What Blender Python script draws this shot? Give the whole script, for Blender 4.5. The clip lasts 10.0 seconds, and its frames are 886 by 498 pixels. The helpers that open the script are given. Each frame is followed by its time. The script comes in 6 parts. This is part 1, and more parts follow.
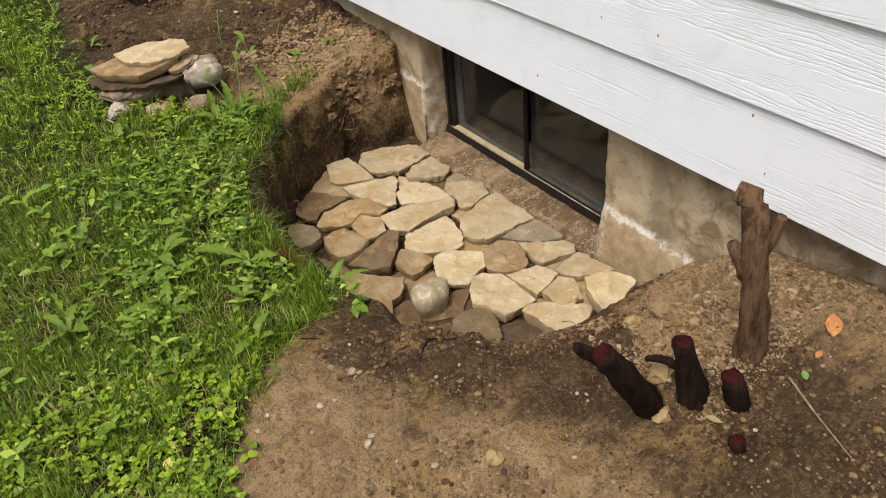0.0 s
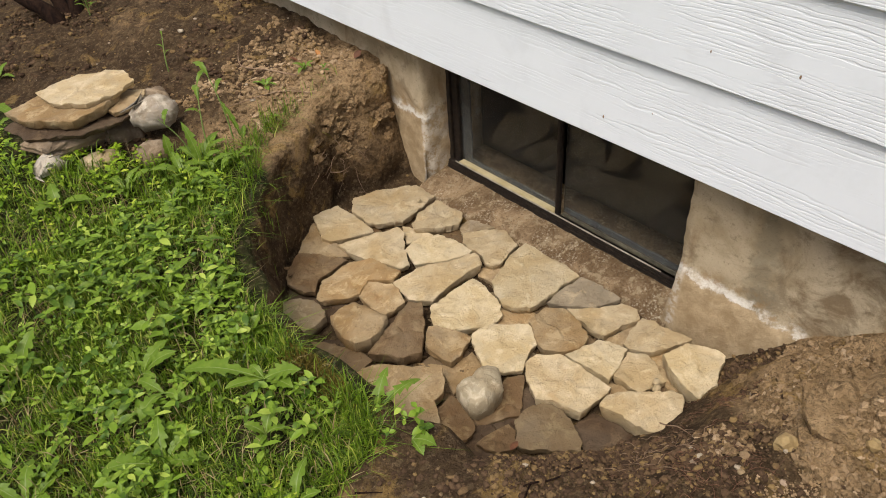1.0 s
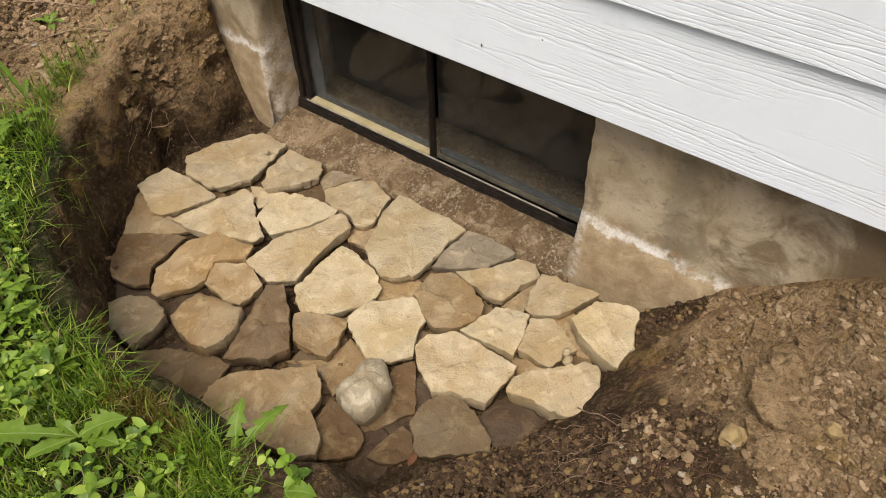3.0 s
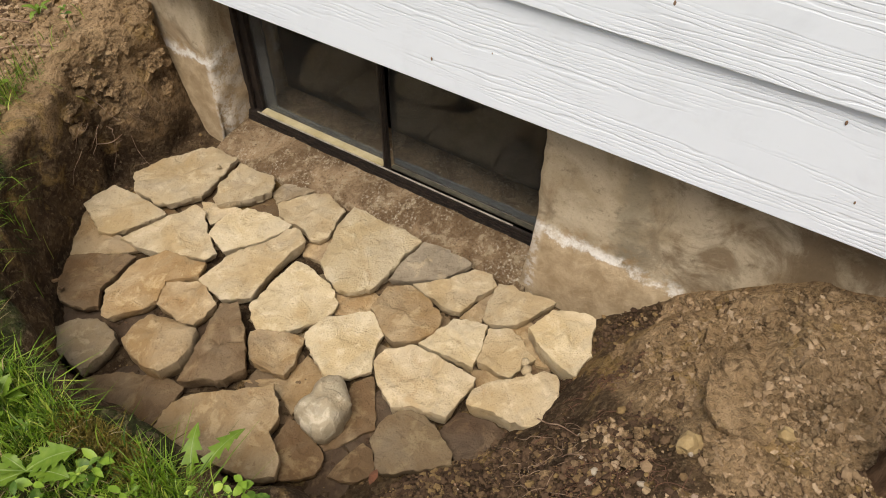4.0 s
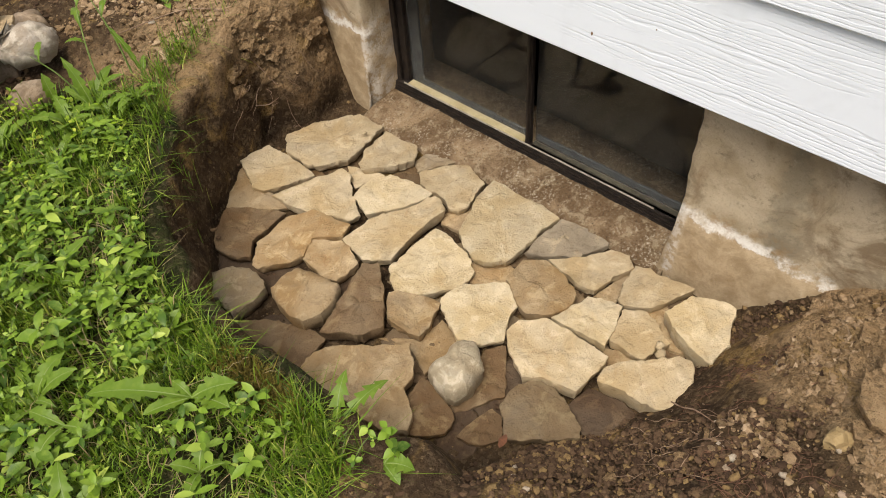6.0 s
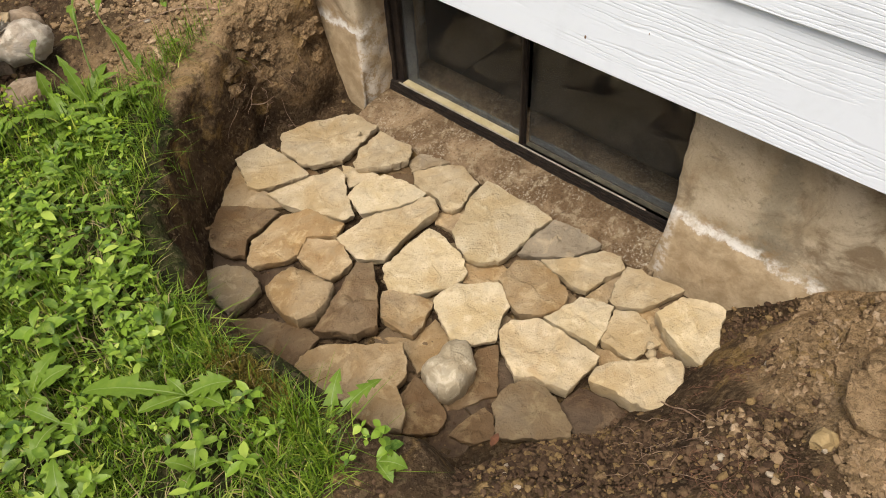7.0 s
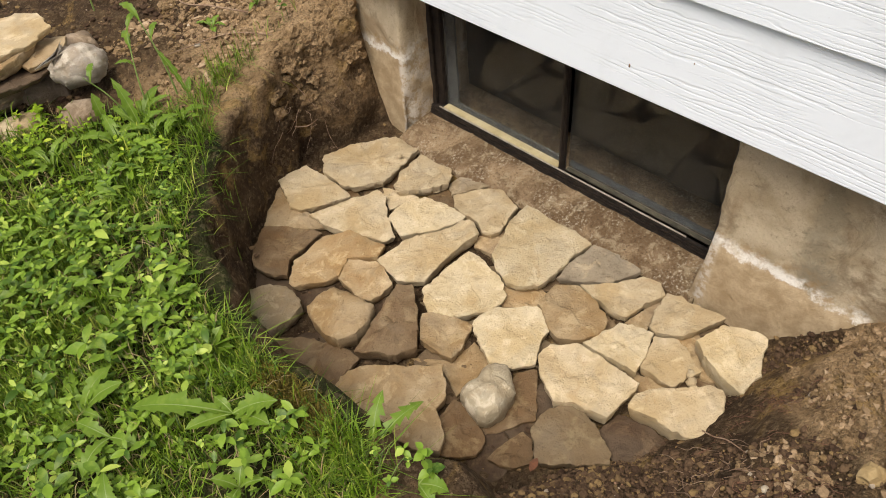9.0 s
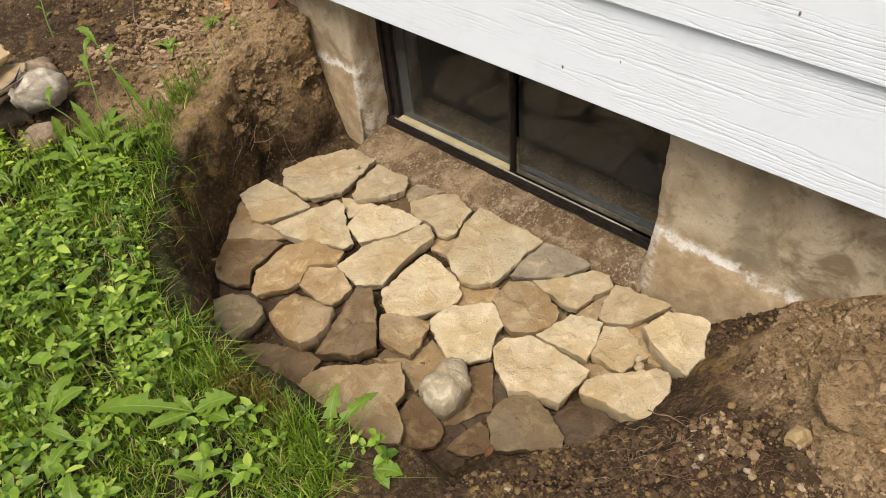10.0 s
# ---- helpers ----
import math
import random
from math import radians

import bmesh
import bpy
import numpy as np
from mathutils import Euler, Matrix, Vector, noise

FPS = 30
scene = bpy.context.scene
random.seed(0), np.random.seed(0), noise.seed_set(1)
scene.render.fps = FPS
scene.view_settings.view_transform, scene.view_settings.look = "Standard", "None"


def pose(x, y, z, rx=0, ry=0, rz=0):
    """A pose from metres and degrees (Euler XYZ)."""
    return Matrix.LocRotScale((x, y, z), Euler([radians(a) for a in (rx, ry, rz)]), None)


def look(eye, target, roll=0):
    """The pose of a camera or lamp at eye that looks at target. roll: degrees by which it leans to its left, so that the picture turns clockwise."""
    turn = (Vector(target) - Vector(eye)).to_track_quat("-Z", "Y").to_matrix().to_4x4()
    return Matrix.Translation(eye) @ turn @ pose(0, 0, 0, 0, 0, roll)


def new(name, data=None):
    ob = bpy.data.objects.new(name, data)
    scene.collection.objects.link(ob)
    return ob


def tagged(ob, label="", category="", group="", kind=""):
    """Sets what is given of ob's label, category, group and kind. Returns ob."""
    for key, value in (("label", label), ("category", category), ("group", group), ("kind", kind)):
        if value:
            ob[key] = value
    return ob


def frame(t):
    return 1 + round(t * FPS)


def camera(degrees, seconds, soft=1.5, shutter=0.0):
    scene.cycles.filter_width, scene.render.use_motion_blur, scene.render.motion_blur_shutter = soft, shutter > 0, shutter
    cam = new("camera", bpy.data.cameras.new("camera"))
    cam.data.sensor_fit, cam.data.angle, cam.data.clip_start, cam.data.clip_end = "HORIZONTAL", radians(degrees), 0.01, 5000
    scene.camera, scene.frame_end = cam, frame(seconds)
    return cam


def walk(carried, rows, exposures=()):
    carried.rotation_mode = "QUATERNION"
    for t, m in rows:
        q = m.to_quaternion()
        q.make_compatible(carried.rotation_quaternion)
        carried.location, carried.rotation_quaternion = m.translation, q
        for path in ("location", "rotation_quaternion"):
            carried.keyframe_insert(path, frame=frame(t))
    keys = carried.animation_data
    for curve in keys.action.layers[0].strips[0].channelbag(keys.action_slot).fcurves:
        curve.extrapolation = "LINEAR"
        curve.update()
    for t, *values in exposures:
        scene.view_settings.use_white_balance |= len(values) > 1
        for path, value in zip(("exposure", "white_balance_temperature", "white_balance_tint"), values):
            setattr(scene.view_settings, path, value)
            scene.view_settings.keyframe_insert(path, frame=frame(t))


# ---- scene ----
cam = camera(59.8, 10.0, soft=1.0)
PATH = [
    (0, (0.844, 0.742, 1.322), (1.67, 2.087, 0.094), -6.3),
    (0.2, (0.845, 0.856, 1.314), (1.723, 2.224, 0.15), -4.5),
    (0.4, (0.84, 0.98, 1.305), (1.748, 2.357, 0.175), -3.6),
    (0.5, (0.853, 1.046, 1.314), (1.759, 2.42, 0.177), -4.4),
    (0.7, (0.853, 1.133, 1.291), (1.779, 2.476, 0.141), -4.1),
    (1, (0.877, 1.278, 1.268), (1.86, 2.466, -0.005), -4.6),
    (1.5, (0.999, 1.459, 1.206), (1.968, 2.553, -0.16), -4.4),
    (2, (1.098, 1.488, 1.164), (2.168, 2.399, -0.26), -2.6),
    (2.2, (1.112, 1.465, 1.146), (2.189, 2.333, -0.299), -2.9),
    (3.5, (1.1, 1.498, 1.161), (2.176, 2.327, -0.306), -1.5),
    (4, (1.124, 1.493, 1.164), (2.256, 2.251, -0.3), -0.5),
    (4.5, (1.082, 1.527, 1.166), (2.149, 2.323, -0.327), -2.0),
    (4.8, (1.057, 1.564, 1.183), (1.993, 2.514, -0.301), -7.3),
    (5, (1.049, 1.576, 1.199), (1.947, 2.608, -0.259), -9.2),
    (5.2, (1.041, 1.587, 1.2), (1.929, 2.676, -0.222), -9.5),
    (5.5, (1.029, 1.577, 1.21), (1.908, 2.715, -0.181), -9.3),
    (5.8, (1.05, 1.541, 1.179), (1.94, 2.598, -0.265), -6.9),
    (6, (1.061, 1.52, 1.165), (1.999, 2.483, -0.317), -5.0),
    (6.2, (1.071, 1.518, 1.166), (2.022, 2.424, -0.342), -4.6),
    (7.5, (1.047, 1.517, 1.182), (1.991, 2.486, -0.291), -3.9),
    (8, (1.043, 1.519, 1.184), (1.988, 2.491, -0.286), -4.1),
    (8.5, (1.038, 1.525, 1.194), (1.96, 2.538, -0.263), -4.9),
    (9, (1.041, 1.53, 1.195), (1.962, 2.555, -0.254), -5.4),
    (9.5, (1.03, 1.522, 1.204), (1.938, 2.591, -0.222), -6.5),
    (10, (1.026, 1.443, 1.205), (2.013, 2.456, -0.21), -6.2),
]
walk(cam, [(t, look(eye, target, roll)) for t, eye, target, roll in PATH],
     exposures=[(0.0, -0.16), (0.5, -0.25), (1.5, -0.20), (4.5, -0.17), (5.5, -0.08), (8.0, -0.05), (10.0, -0.05)])

# ---- world, light, exposure ----
SUN_ELEVATION, SUN_TURN = 63.0, 250.0
world = bpy.data.worlds.new("overcast_sky")
world.use_nodes = True
scene.world = world
_sky = world.node_tree.nodes.new("ShaderNodeTexSky")
_sky.sky_type, _sky.sun_disc = "NISHITA", False
_sky.sun_elevation, _sky.sun_rotation = radians(SUN_ELEVATION), radians(SUN_TURN)
_sky.air_density, _sky.dust_density, _sky.ozone_density = 1.0, 6.0, 1.0
_back = world.node_tree.nodes["Background"]
_back.inputs["Strength"].default_value = 0.129
world.node_tree.links.new(_sky.outputs[0], _back.inputs["Color"])

sun_lamp = bpy.data.lights.new("sun", "SUN")
sun_lamp.energy, sun_lamp.angle, sun_lamp.color = 3.12, radians(33), (1.0, 0.95, 0.87)
sun = new("sun", sun_lamp)
_a, _e = radians(SUN_TURN), radians(SUN_ELEVATION)
_dir = Vector((math.sin(_a) * math.cos(_e), math.cos(_a) * math.cos(_e), math.sin(_e)))
sun.matrix_world = look(_dir * 20, (0, 0, 0))

# ---- materials ----


class Nodes:
    """A node material under construction."""

    def __init__(self, name, rough=0.8, spec=0.3):
        self.m = bpy.data.materials.new(name)
        self.m.use_nodes = True
        self.t = self.m.node_tree
        self.b = self.t.nodes["Principled BSDF"]
        self.b.inputs["Roughness"].default_value = rough
        self.b.inputs["Specular IOR Level"].default_value = spec

    def n(self, kind, **sets):
        node = self.t.nodes.new(kind)
        for k, v in sets.items():
            setattr(node, k, v)
        return node

    def link(self, a, b):
        self.t.links.new(a, b)

    def put(self, socket, value):
        if isinstance(value, (int, float)):
            socket.default_value = value
        elif isinstance(value, tuple):
            socket.default_value = (*value, 1.0) if len(value) == 3 and socket.type == "RGBA" else value
        else:
            self.link(value, socket)

    def coords(self, spread=0.0):
        c = self.n("ShaderNodeTexCoord").outputs["Object"]
        if spread:
            r = self.n("ShaderNodeObjectInfo").outputs["Random"]
            k = self.math("MULTIPLY", r, spread)
            v = self.n("ShaderNodeVectorMath", operation="ADD")
            self.link(c, v.inputs[0])
            self.link(k, v.inputs[1])
            c = v.outputs[0]
        return c

    def stretch(self, c, scale):
        m = self.n("ShaderNodeMapping")
        self.link(c, m.inputs["Vector"])
        m.inputs["Scale"].default_value = scale
        return m.outputs[0]

    def noise(self, c, scale, detail=6.0, rough=0.6, warp=0.0):
        x = self.n("ShaderNodeTexNoise")
        self.link(c, x.inputs["Vector"])
        for k, v in (("Scale", scale), ("Detail", detail), ("Roughness", rough), ("Distortion", warp)):
            x.inputs[k].default_value = v
        return x.outputs["Fac"]

    def voronoi(self, c, scale, feature="F1"):
        x = self.n("ShaderNodeTexVoronoi", feature=feature)
        self.link(c, x.inputs["Vector"])
        x.inputs["Scale"].default_value = scale
        return x.outputs["Distance"]

    def ramp(self, fac, lo, hi, a=0.0, b=1.0):
        r = self.n("ShaderNodeMapRange", interpolation_type="SMOOTHSTEP")
        self.put(r.inputs["Value"], fac)
        for k, v in (("From Min", lo), ("From Max", hi), ("To Min", a), ("To Max", b)):
            r.inputs[k].default_value = v
        return r.outputs["Result"]

    def math(self, op, a, b=0.0):
        x = self.n("ShaderNodeMath", operation=op)
        self.put(x.inputs[0], a)
        self.put(x.inputs[1], b)
        return x.outputs[0]

    def mix(self, fac, a, b, blend="MIX"):
        x = self.n("ShaderNodeMix", data_type="RGBA", blend_type=blend)
        self.put(x.inputs[0], fac)
        self.put(x.inputs[6], a)
        self.put(x.inputs[7], b)
        return x.outputs[2]

    def bump(self, height, strength=0.5, distance=0.003):
        x = self.n("ShaderNodeBump")
        x.inputs["Strength"].default_value, x.inputs["Distance"].default_value = strength, distance
        self.put(x.inputs["Height"], height)
        self.link(x.outputs[0], self.b.inputs["Normal"])

    def done(self, colour, rough=None):
        self.put(self.b.inputs["Base Color"], colour)
        if rough is not None:
            self.put(self.b.inputs["Roughness"], rough)
        return self.m


def rock_material(name, base, stain, light, dirt=0.35, gloss=0.85, tint=0.94):
    """Weathered sandstone: cloudy base, iron stains, pale chips, pits, a little soil."""
    base, stain, light = [(q[0] * tint * 1.035, q[1] * tint, q[2] * tint * 0.91) for q in (base, stain, light)]
    k = Nodes(name, gloss, 0.25)
    c = k.coords(7.0)
    big = k.noise(c, 9, 4, 0.55, 0.5)
    mid = k.noise(c, 24, 7, 0.64, 0.4)
    fine = k.noise(c, 210, 5, 0.7)
    col = k.mix(k.ramp(big, 0.36, 0.66), base, stain)
    grey = k.noise(c, 14, 5, 0.6, 0.9)
    dull = (base[0] * 0.80, base[1] * 0.83, base[2] * 0.92)
    col = k.mix(k.ramp(grey, 0.50, 0.66, 0, 0.55), col, dull)
    rust = k.noise(c, 21, 6, 0.65, 1.2)
    col = k.mix(k.ramp(rust, 0.58, 0.70, 0, 0.4), col, (stain[0] * 0.86, stain[1] * 0.74, stain[2] * 0.58))
    col = k.mix(k.ramp(mid, 0.51, 0.64, 0, 0.75), col, light)
    col = k.mix(k.ramp(mid, 0.45, 0.32, 0, 0.6), col, (stain[0] * 0.78, stain[1] * 0.76, stain[2] * 0.72))
    col = k.mix(k.ramp(fine, 0.56, 0.74, 0, 0.3), col, (base[0] * 0.5, base[1] * 0.47, base[2] * 0.44))
    specks = k.noise(c, 85, 4, 0.6)
    col = k.mix(k.ramp(specks, 0.63, 0.70, 0, 0.45), col, (stain[0] * 0.55, stain[1] * 0.5, stain[2] * 0.45))
    soil = k.noise(c, 16, 8, 0.7, 0.6)
    col = k.mix(k.ramp(soil, 0.57, 0.74, 0, dirt), col, (0.15, 0.095, 0.055))
    tone = k.n("ShaderNodeObjectInfo").outputs["Random"]
    hsv = k.n("ShaderNodeHueSaturation")
    k.put(hsv.inputs["Color"], col)
    k.put(hsv.inputs["Value"], k.ramp(tone, 0, 1, 0.88, 1.08))
    k.put(hsv.inputs["Saturation"], k.ramp(big, 0.2, 0.8, 0.85, 1.05))
    pits = k.ramp(k.voronoi(c, 120), 0.0, 0.35)
    # thin shelves where layers have split off
    shelf = k.ramp(k.noise(c, 9, 4, 0.5, 0.6), 0.50, 0.53)
    h = k.math("ADD", k.math("MULTIPLY", mid, 1.3), k.math("ADD", k.math("MULTIPLY", fine, 0.5), k.math("MULTIPLY", pits, 0.15)))
    h = k.math("ADD", h, k.math("MULTIPLY", shelf, 0.22))
    k.bump(h, 0.7, 0.008)
    return k.done(hsv.outputs[0], k.ramp(mid, 0.3, 0.7, gloss - 0.12, gloss + 0.08))


STONE = {
    "pale": rock_material("pale_sandstone", (0.55, 0.455, 0.295), (0.485, 0.385, 0.235), (0.63, 0.54, 0.38), 0.25),
    "buff": rock_material("buff_sandstone", (0.50, 0.405, 0.26), (0.435, 0.335, 0.20), (0.60, 0.50, 0.345), 0.3),
    "tan": rock_material("tan_sandstone", (0.40, 0.295, 0.165), (0.32, 0.215, 0.11), (0.53, 0.41, 0.25), 0.45, tint=0.90),
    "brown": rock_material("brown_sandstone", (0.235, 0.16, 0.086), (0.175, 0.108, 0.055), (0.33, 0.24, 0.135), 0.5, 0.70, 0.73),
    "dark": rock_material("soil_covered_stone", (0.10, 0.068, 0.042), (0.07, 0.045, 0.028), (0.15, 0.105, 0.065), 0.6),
    "umber": rock_material("umber_sandstone", (0.285, 0.21, 0.122), (0.23, 0.16, 0.09), (0.36, 0.28, 0.165), 0.45, 0.76, 0.70),
    "grey": rock_material("grey_buff_stone", (0.36, 0.29, 0.20), (0.29, 0.225, 0.145), (0.46, 0.38, 0.265), 0.4),
    "slate": rock_material("blue_grey_stone", (0.32, 0.265, 0.19), (0.25, 0.21, 0.16), (0.43, 0.35, 0.24), 0.3),
    "cob": rock_material("grey_cobble", (0.48, 0.42, 0.31), (0.34, 0.28, 0.195), (0.68, 0.61, 0.49), 0.25),
    "pink": rock_material("pinkish_fieldstone", (0.29, 0.22, 0.155), (0.21, 0.155, 0.105), (0.40, 0.32, 0.24), 0.4),
    "white": rock_material("pale_grey_fieldstone", (0.56, 0.51, 0.45), (0.43, 0.37, 0.31), (0.70, 0.65, 0.58), 0.3),
}


def soil_material():
    k = Nodes("garden_soil", 0.95, 0.15)
    c = k.coords()
    big = k.noise(c, 3.2, 5, 0.6, 0.5)
    mid = k.noise(c, 17, 8, 0.7, 0.3)
    fine = k.noise(c, 95, 8, 0.75)
    bent = k.n("ShaderNodeVectorMath", operation="ADD")
    k.link(c, bent.inputs[0])
    push = k.n("ShaderNodeTexNoise")
    k.link(c, push.inputs["Vector"])
    push.inputs["Scale"].default_value, push.inputs["Detail"].default_value = 60, 4
    shrink = k.n("ShaderNodeVectorMath", operation="SCALE")
    k.link(push.outputs["Color"], shrink.inputs[0])
    shrink.inputs["Scale"].default_value = 0.016
    k.link(shrink.outputs[0], bent.inputs[1])
    crumbs = [k.n("ShaderNodeTexVoronoi", feature="F1") for _ in range(3)]
    for node, size in zip(crumbs, (48, 115, 240)):
        k.link(bent.outputs[0], node.inputs["Vector"])
        node.inputs["Scale"].default_value = size
    cell = k.n("ShaderNodeSeparateColor")
    k.link(crumbs[1].outputs["Color"], cell.inputs[0])
    cell2 = k.n("ShaderNodeSeparateColor")
    k.link(crumbs[2].outputs["Color"], cell2.inputs[0])
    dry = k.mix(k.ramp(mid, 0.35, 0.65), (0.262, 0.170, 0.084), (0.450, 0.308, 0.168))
    # damp soil, its low tone deepened for the tiny shadows among lumps
    wet_shade = k.mix(k.ramp(mid, 0.35, 0.65), (0.040, 0.024, 0.013), (0.095, 0.061, 0.031))
    # besides damp, this value holds light and shade painted on the back bank
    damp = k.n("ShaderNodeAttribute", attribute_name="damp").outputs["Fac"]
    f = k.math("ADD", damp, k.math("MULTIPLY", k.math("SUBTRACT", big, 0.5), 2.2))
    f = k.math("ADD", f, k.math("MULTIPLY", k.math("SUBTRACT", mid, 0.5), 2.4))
    col = k.mix(k.ramp(f, 0.15, 0.85), dry, wet_shade)
    clay = k.noise(c, 7.5, 6, 0.65, 0.8)
    col = k.mix(k.ramp(clay, 0.54, 0.64, 0, 0.6), col, (0.34, 0.22, 0.078))
    col = k.mix(k.ramp(fine, 0.44, 0.32, 0, 0.6), col, (0.05, 0.031, 0.016))
    col = k.mix(k.ramp(fine, 0.56, 0.68, 0, 0.6), col, (0.40, 0.29, 0.17))
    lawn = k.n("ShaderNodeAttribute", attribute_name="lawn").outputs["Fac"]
    # thatch coloured nearly black, with the shade between the blades painted in
    thatch_shade = k.mix(k.ramp(mid, 0.35, 0.65), (0.012, 0.015, 0.004), (0.046, 0.050, 0.014))
    col = k.mix(k.ramp(k.math("ADD", lawn, k.math("MULTIPLY", k.math("SUBTRACT", mid, 0.5), 0.7)), 0.3, 0.7), col, thatch_shade)
    col = k.mix(k.ramp(cell.outputs[0], 0.6, 1.0, 0, 0.16), col, (0.42, 0.31, 0.18))
    # dark cells put the small shadows between crumbs into the colour
    col = k.mix(k.ramp(cell.outputs[1], 0.7, 0.98, 0, 0.35), col, (0.040, 0.025, 0.014))
    col = k.mix(k.ramp(cell2.outputs[0], 0.72, 0.98, 0, 0.4), col, (0.045, 0.028, 0.015))
    patch = k.ramp(k.noise(c, 12, 4, 0.6), 0.42, 0.6)
    h = k.math("SUBTRACT", k.math("MULTIPLY", mid, 1.2), k.math("MULTIPLY", k.math("MULTIPLY", crumbs[0].outputs["Distance"], patch), 0.40))
    h = k.math("SUBTRACT", h, k.math("MULTIPLY", crumbs[1].outputs["Distance"], 0.30))
    h = k.math("SUBTRACT", h, k.math("MULTIPLY", crumbs[2].outputs["Distance"], 0.25))
    h = k.math("ADD", h, k.math("MULTIPLY", fine, 0.75))
    k.bump(h, 1.0, 0.013)
    return k.done(col)


def clod_material(name, a, b, c3):
    k = Nodes(name, 0.95, 0.15)
    c = k.coords()
    r = k.n("ShaderNodeNewGeometry").outputs["Random Per Island"]
    col = k.mix(k.ramp(r, 0.0, 0.7), a, b)
    col = k.mix(k.ramp(r, 0.75, 1.0), col, c3)
    fine = k.noise(c, 130, 6, 0.7)
    col = k.mix(k.ramp(fine, 0.45, 0.7, 0, 0.5), col, (a[0] * 0.5, a[1] * 0.48, a[2] * 0.45))
    k.bump(fine, 0.8, 0.004)
    return k.done(col)


def concrete_material():
    """Old rendered foundation: grey-tan above, soil-stained below a ragged white line."""
    k = Nodes("old_rendered_concrete", 0.9, 0.2)
    c = k.coords()
    sep = k.n("ShaderNodeSeparateXYZ")
    k.link(c, sep.inputs[0])
    y, z = sep.outputs["Y"], sep.outputs["Z"]
    big = k.noise(c, 5, 6, 0.6, 0.6)
    mid = k.noise(c, 26, 8, 0.7, 0.2)
    fine = k.noise(c, 210, 5, 0.7)
    up = k.mix(k.ramp(big, 0.40, 0.62), (0.60, 0.50, 0.345), (0.42, 0.33, 0.205))
    up = k.mix(k.ramp(k.noise(k.stretch(c, (1, 1, 0.5)), 9, 5, 0.6, 0.8), 0.56, 0.68, 0, 0.6), up, (0.25, 0.155, 0.075))
    grime = k.noise(c, 7, 7, 0.7, 1.0)
    up = k.mix(k.ramp(grime, 0.52, 0.66, 0, 0.6), up, (0.20, 0.15, 0.09))
    up = k.mix(k.ramp(k.noise(c, 55, 6, 0.7), 0.56, 0.70, 0, 0.5), up, (0.17, 0.125, 0.075))
    # brown bloom under the boards: the wall's shadow painted in; old damp: a grey-green run, rusty streaks
    shade_bloom = k.math("ADD", k.math("MULTIPLY", k.ramp(y, 1.80, 1.55), 0.55), k.math("MULTIPLY", k.math("SUBTRACT", k.noise(c, 10, 7, 0.68, 0.8), 0.5), 2.6))
    up = k.mix(k.math("MULTIPLY", k.ramp(shade_bloom, 0.25, 0.75, 0, 0.8), k.ramp(y, 2.5, 2.0)), up, (0.205, 0.140, 0.075))
    run = k.math("ABSOLUTE", k.math("SUBTRACT", k.math("ADD", y, k.math("MULTIPLY", k.noise(c, 18, 5, 0.6), 0.12)), 1.80), 0.0)
    up = k.mix(k.ramp(run, 0.035, 0.008, 0, 0.45), up, (0.22, 0.20, 0.14))
    low = k.mix(k.ramp(mid, 0.35, 0.65), (0.36, 0.262, 0.148), (0.52, 0.40, 0.25))
    line = k.math("ADD", k.math("MULTIPLY", k.math("SUBTRACT", y, 1.92), 0.055), 0.118)
    line = k.math("ADD", line, k.math("MULTIPLY", k.math("SUBTRACT", k.noise(c, 16, 8, 0.75), 0.5), 0.075))
    d = k.math("SUBTRACT", z, line)
    col = k.mix(k.ramp(d, -0.008, 0.006), low, up)
    band = k.math("MULTIPLY", k.ramp(d, -0.006, 0.0), k.ramp(d, 0.026, 0.006))
    x = sep.outputs["X"]
    band = k.math("MULTIPLY", band, k.ramp(x, 2.108, 2.094))
    patchy = k.ramp(k.noise(c, 19, 6, 0.7), 0.34, 0.52)
    col = k.mix(k.math("MULTIPLY", band, k.math("MULTIPLY", patchy, 1.0)), col, (0.82, 0.78, 0.70))
    arris = k.math("ABSOLUTE", k.math("SUBTRACT", y, 2.772), 0.0)
    arris = k.math("MULTIPLY", k.ramp(arris, 0.014, 0.004), k.ramp(z, 0.23, 0.17))
    col = k.mix(k.math("MULTIPLY", arris, k.ramp(k.noise(c, 45, 6, 0.7), 0.42, 0.56, 0, 0.8)), col, (0.70, 0.65, 0.56))
    arris = k.math("ABSOLUTE", k.math("SUBTRACT", y, 1.914), 0.0)
    arris = k.math("MULTIPLY", k.ramp(arris, 0.016, 0.004), k.math("MULTIPLY", k.ramp(z, 0.15, 0.11), k.ramp(x, 2.10, 2.09)))
    col = k.mix(k.math("MULTIPLY", arris, k.ramp(k.noise(c, 40, 6, 0.7), 0.42, 0.56, 0, 0.75)), col, (0.70, 0.65, 0.56))
    rust = k.math("MULTIPLY", k.ramp(d, 0.0, 0.012), k.ramp(d, 0.06, 0.015))
    col = k.mix(k.math("MULTIPLY", rust, k.ramp(k.noise(c, 30, 6, 0.7), 0.5, 0.62, 0, 0.6)), col, (0.36, 0.22, 0.09))
    col = k.mix(k.ramp(fine, 0.5, 0.75, 0, 0.3), col, (0.19, 0.14, 0.09))
    chips = k.ramp(mid, 0.62, 0.74, 0, 0.5)
    col = k.mix(chips, col, (0.60, 0.53, 0.40))
    k.bump(k.math("ADD", mid, k.math("MULTIPLY", fine, 0.4)), 0.8, 0.009)
    return k.done(col)


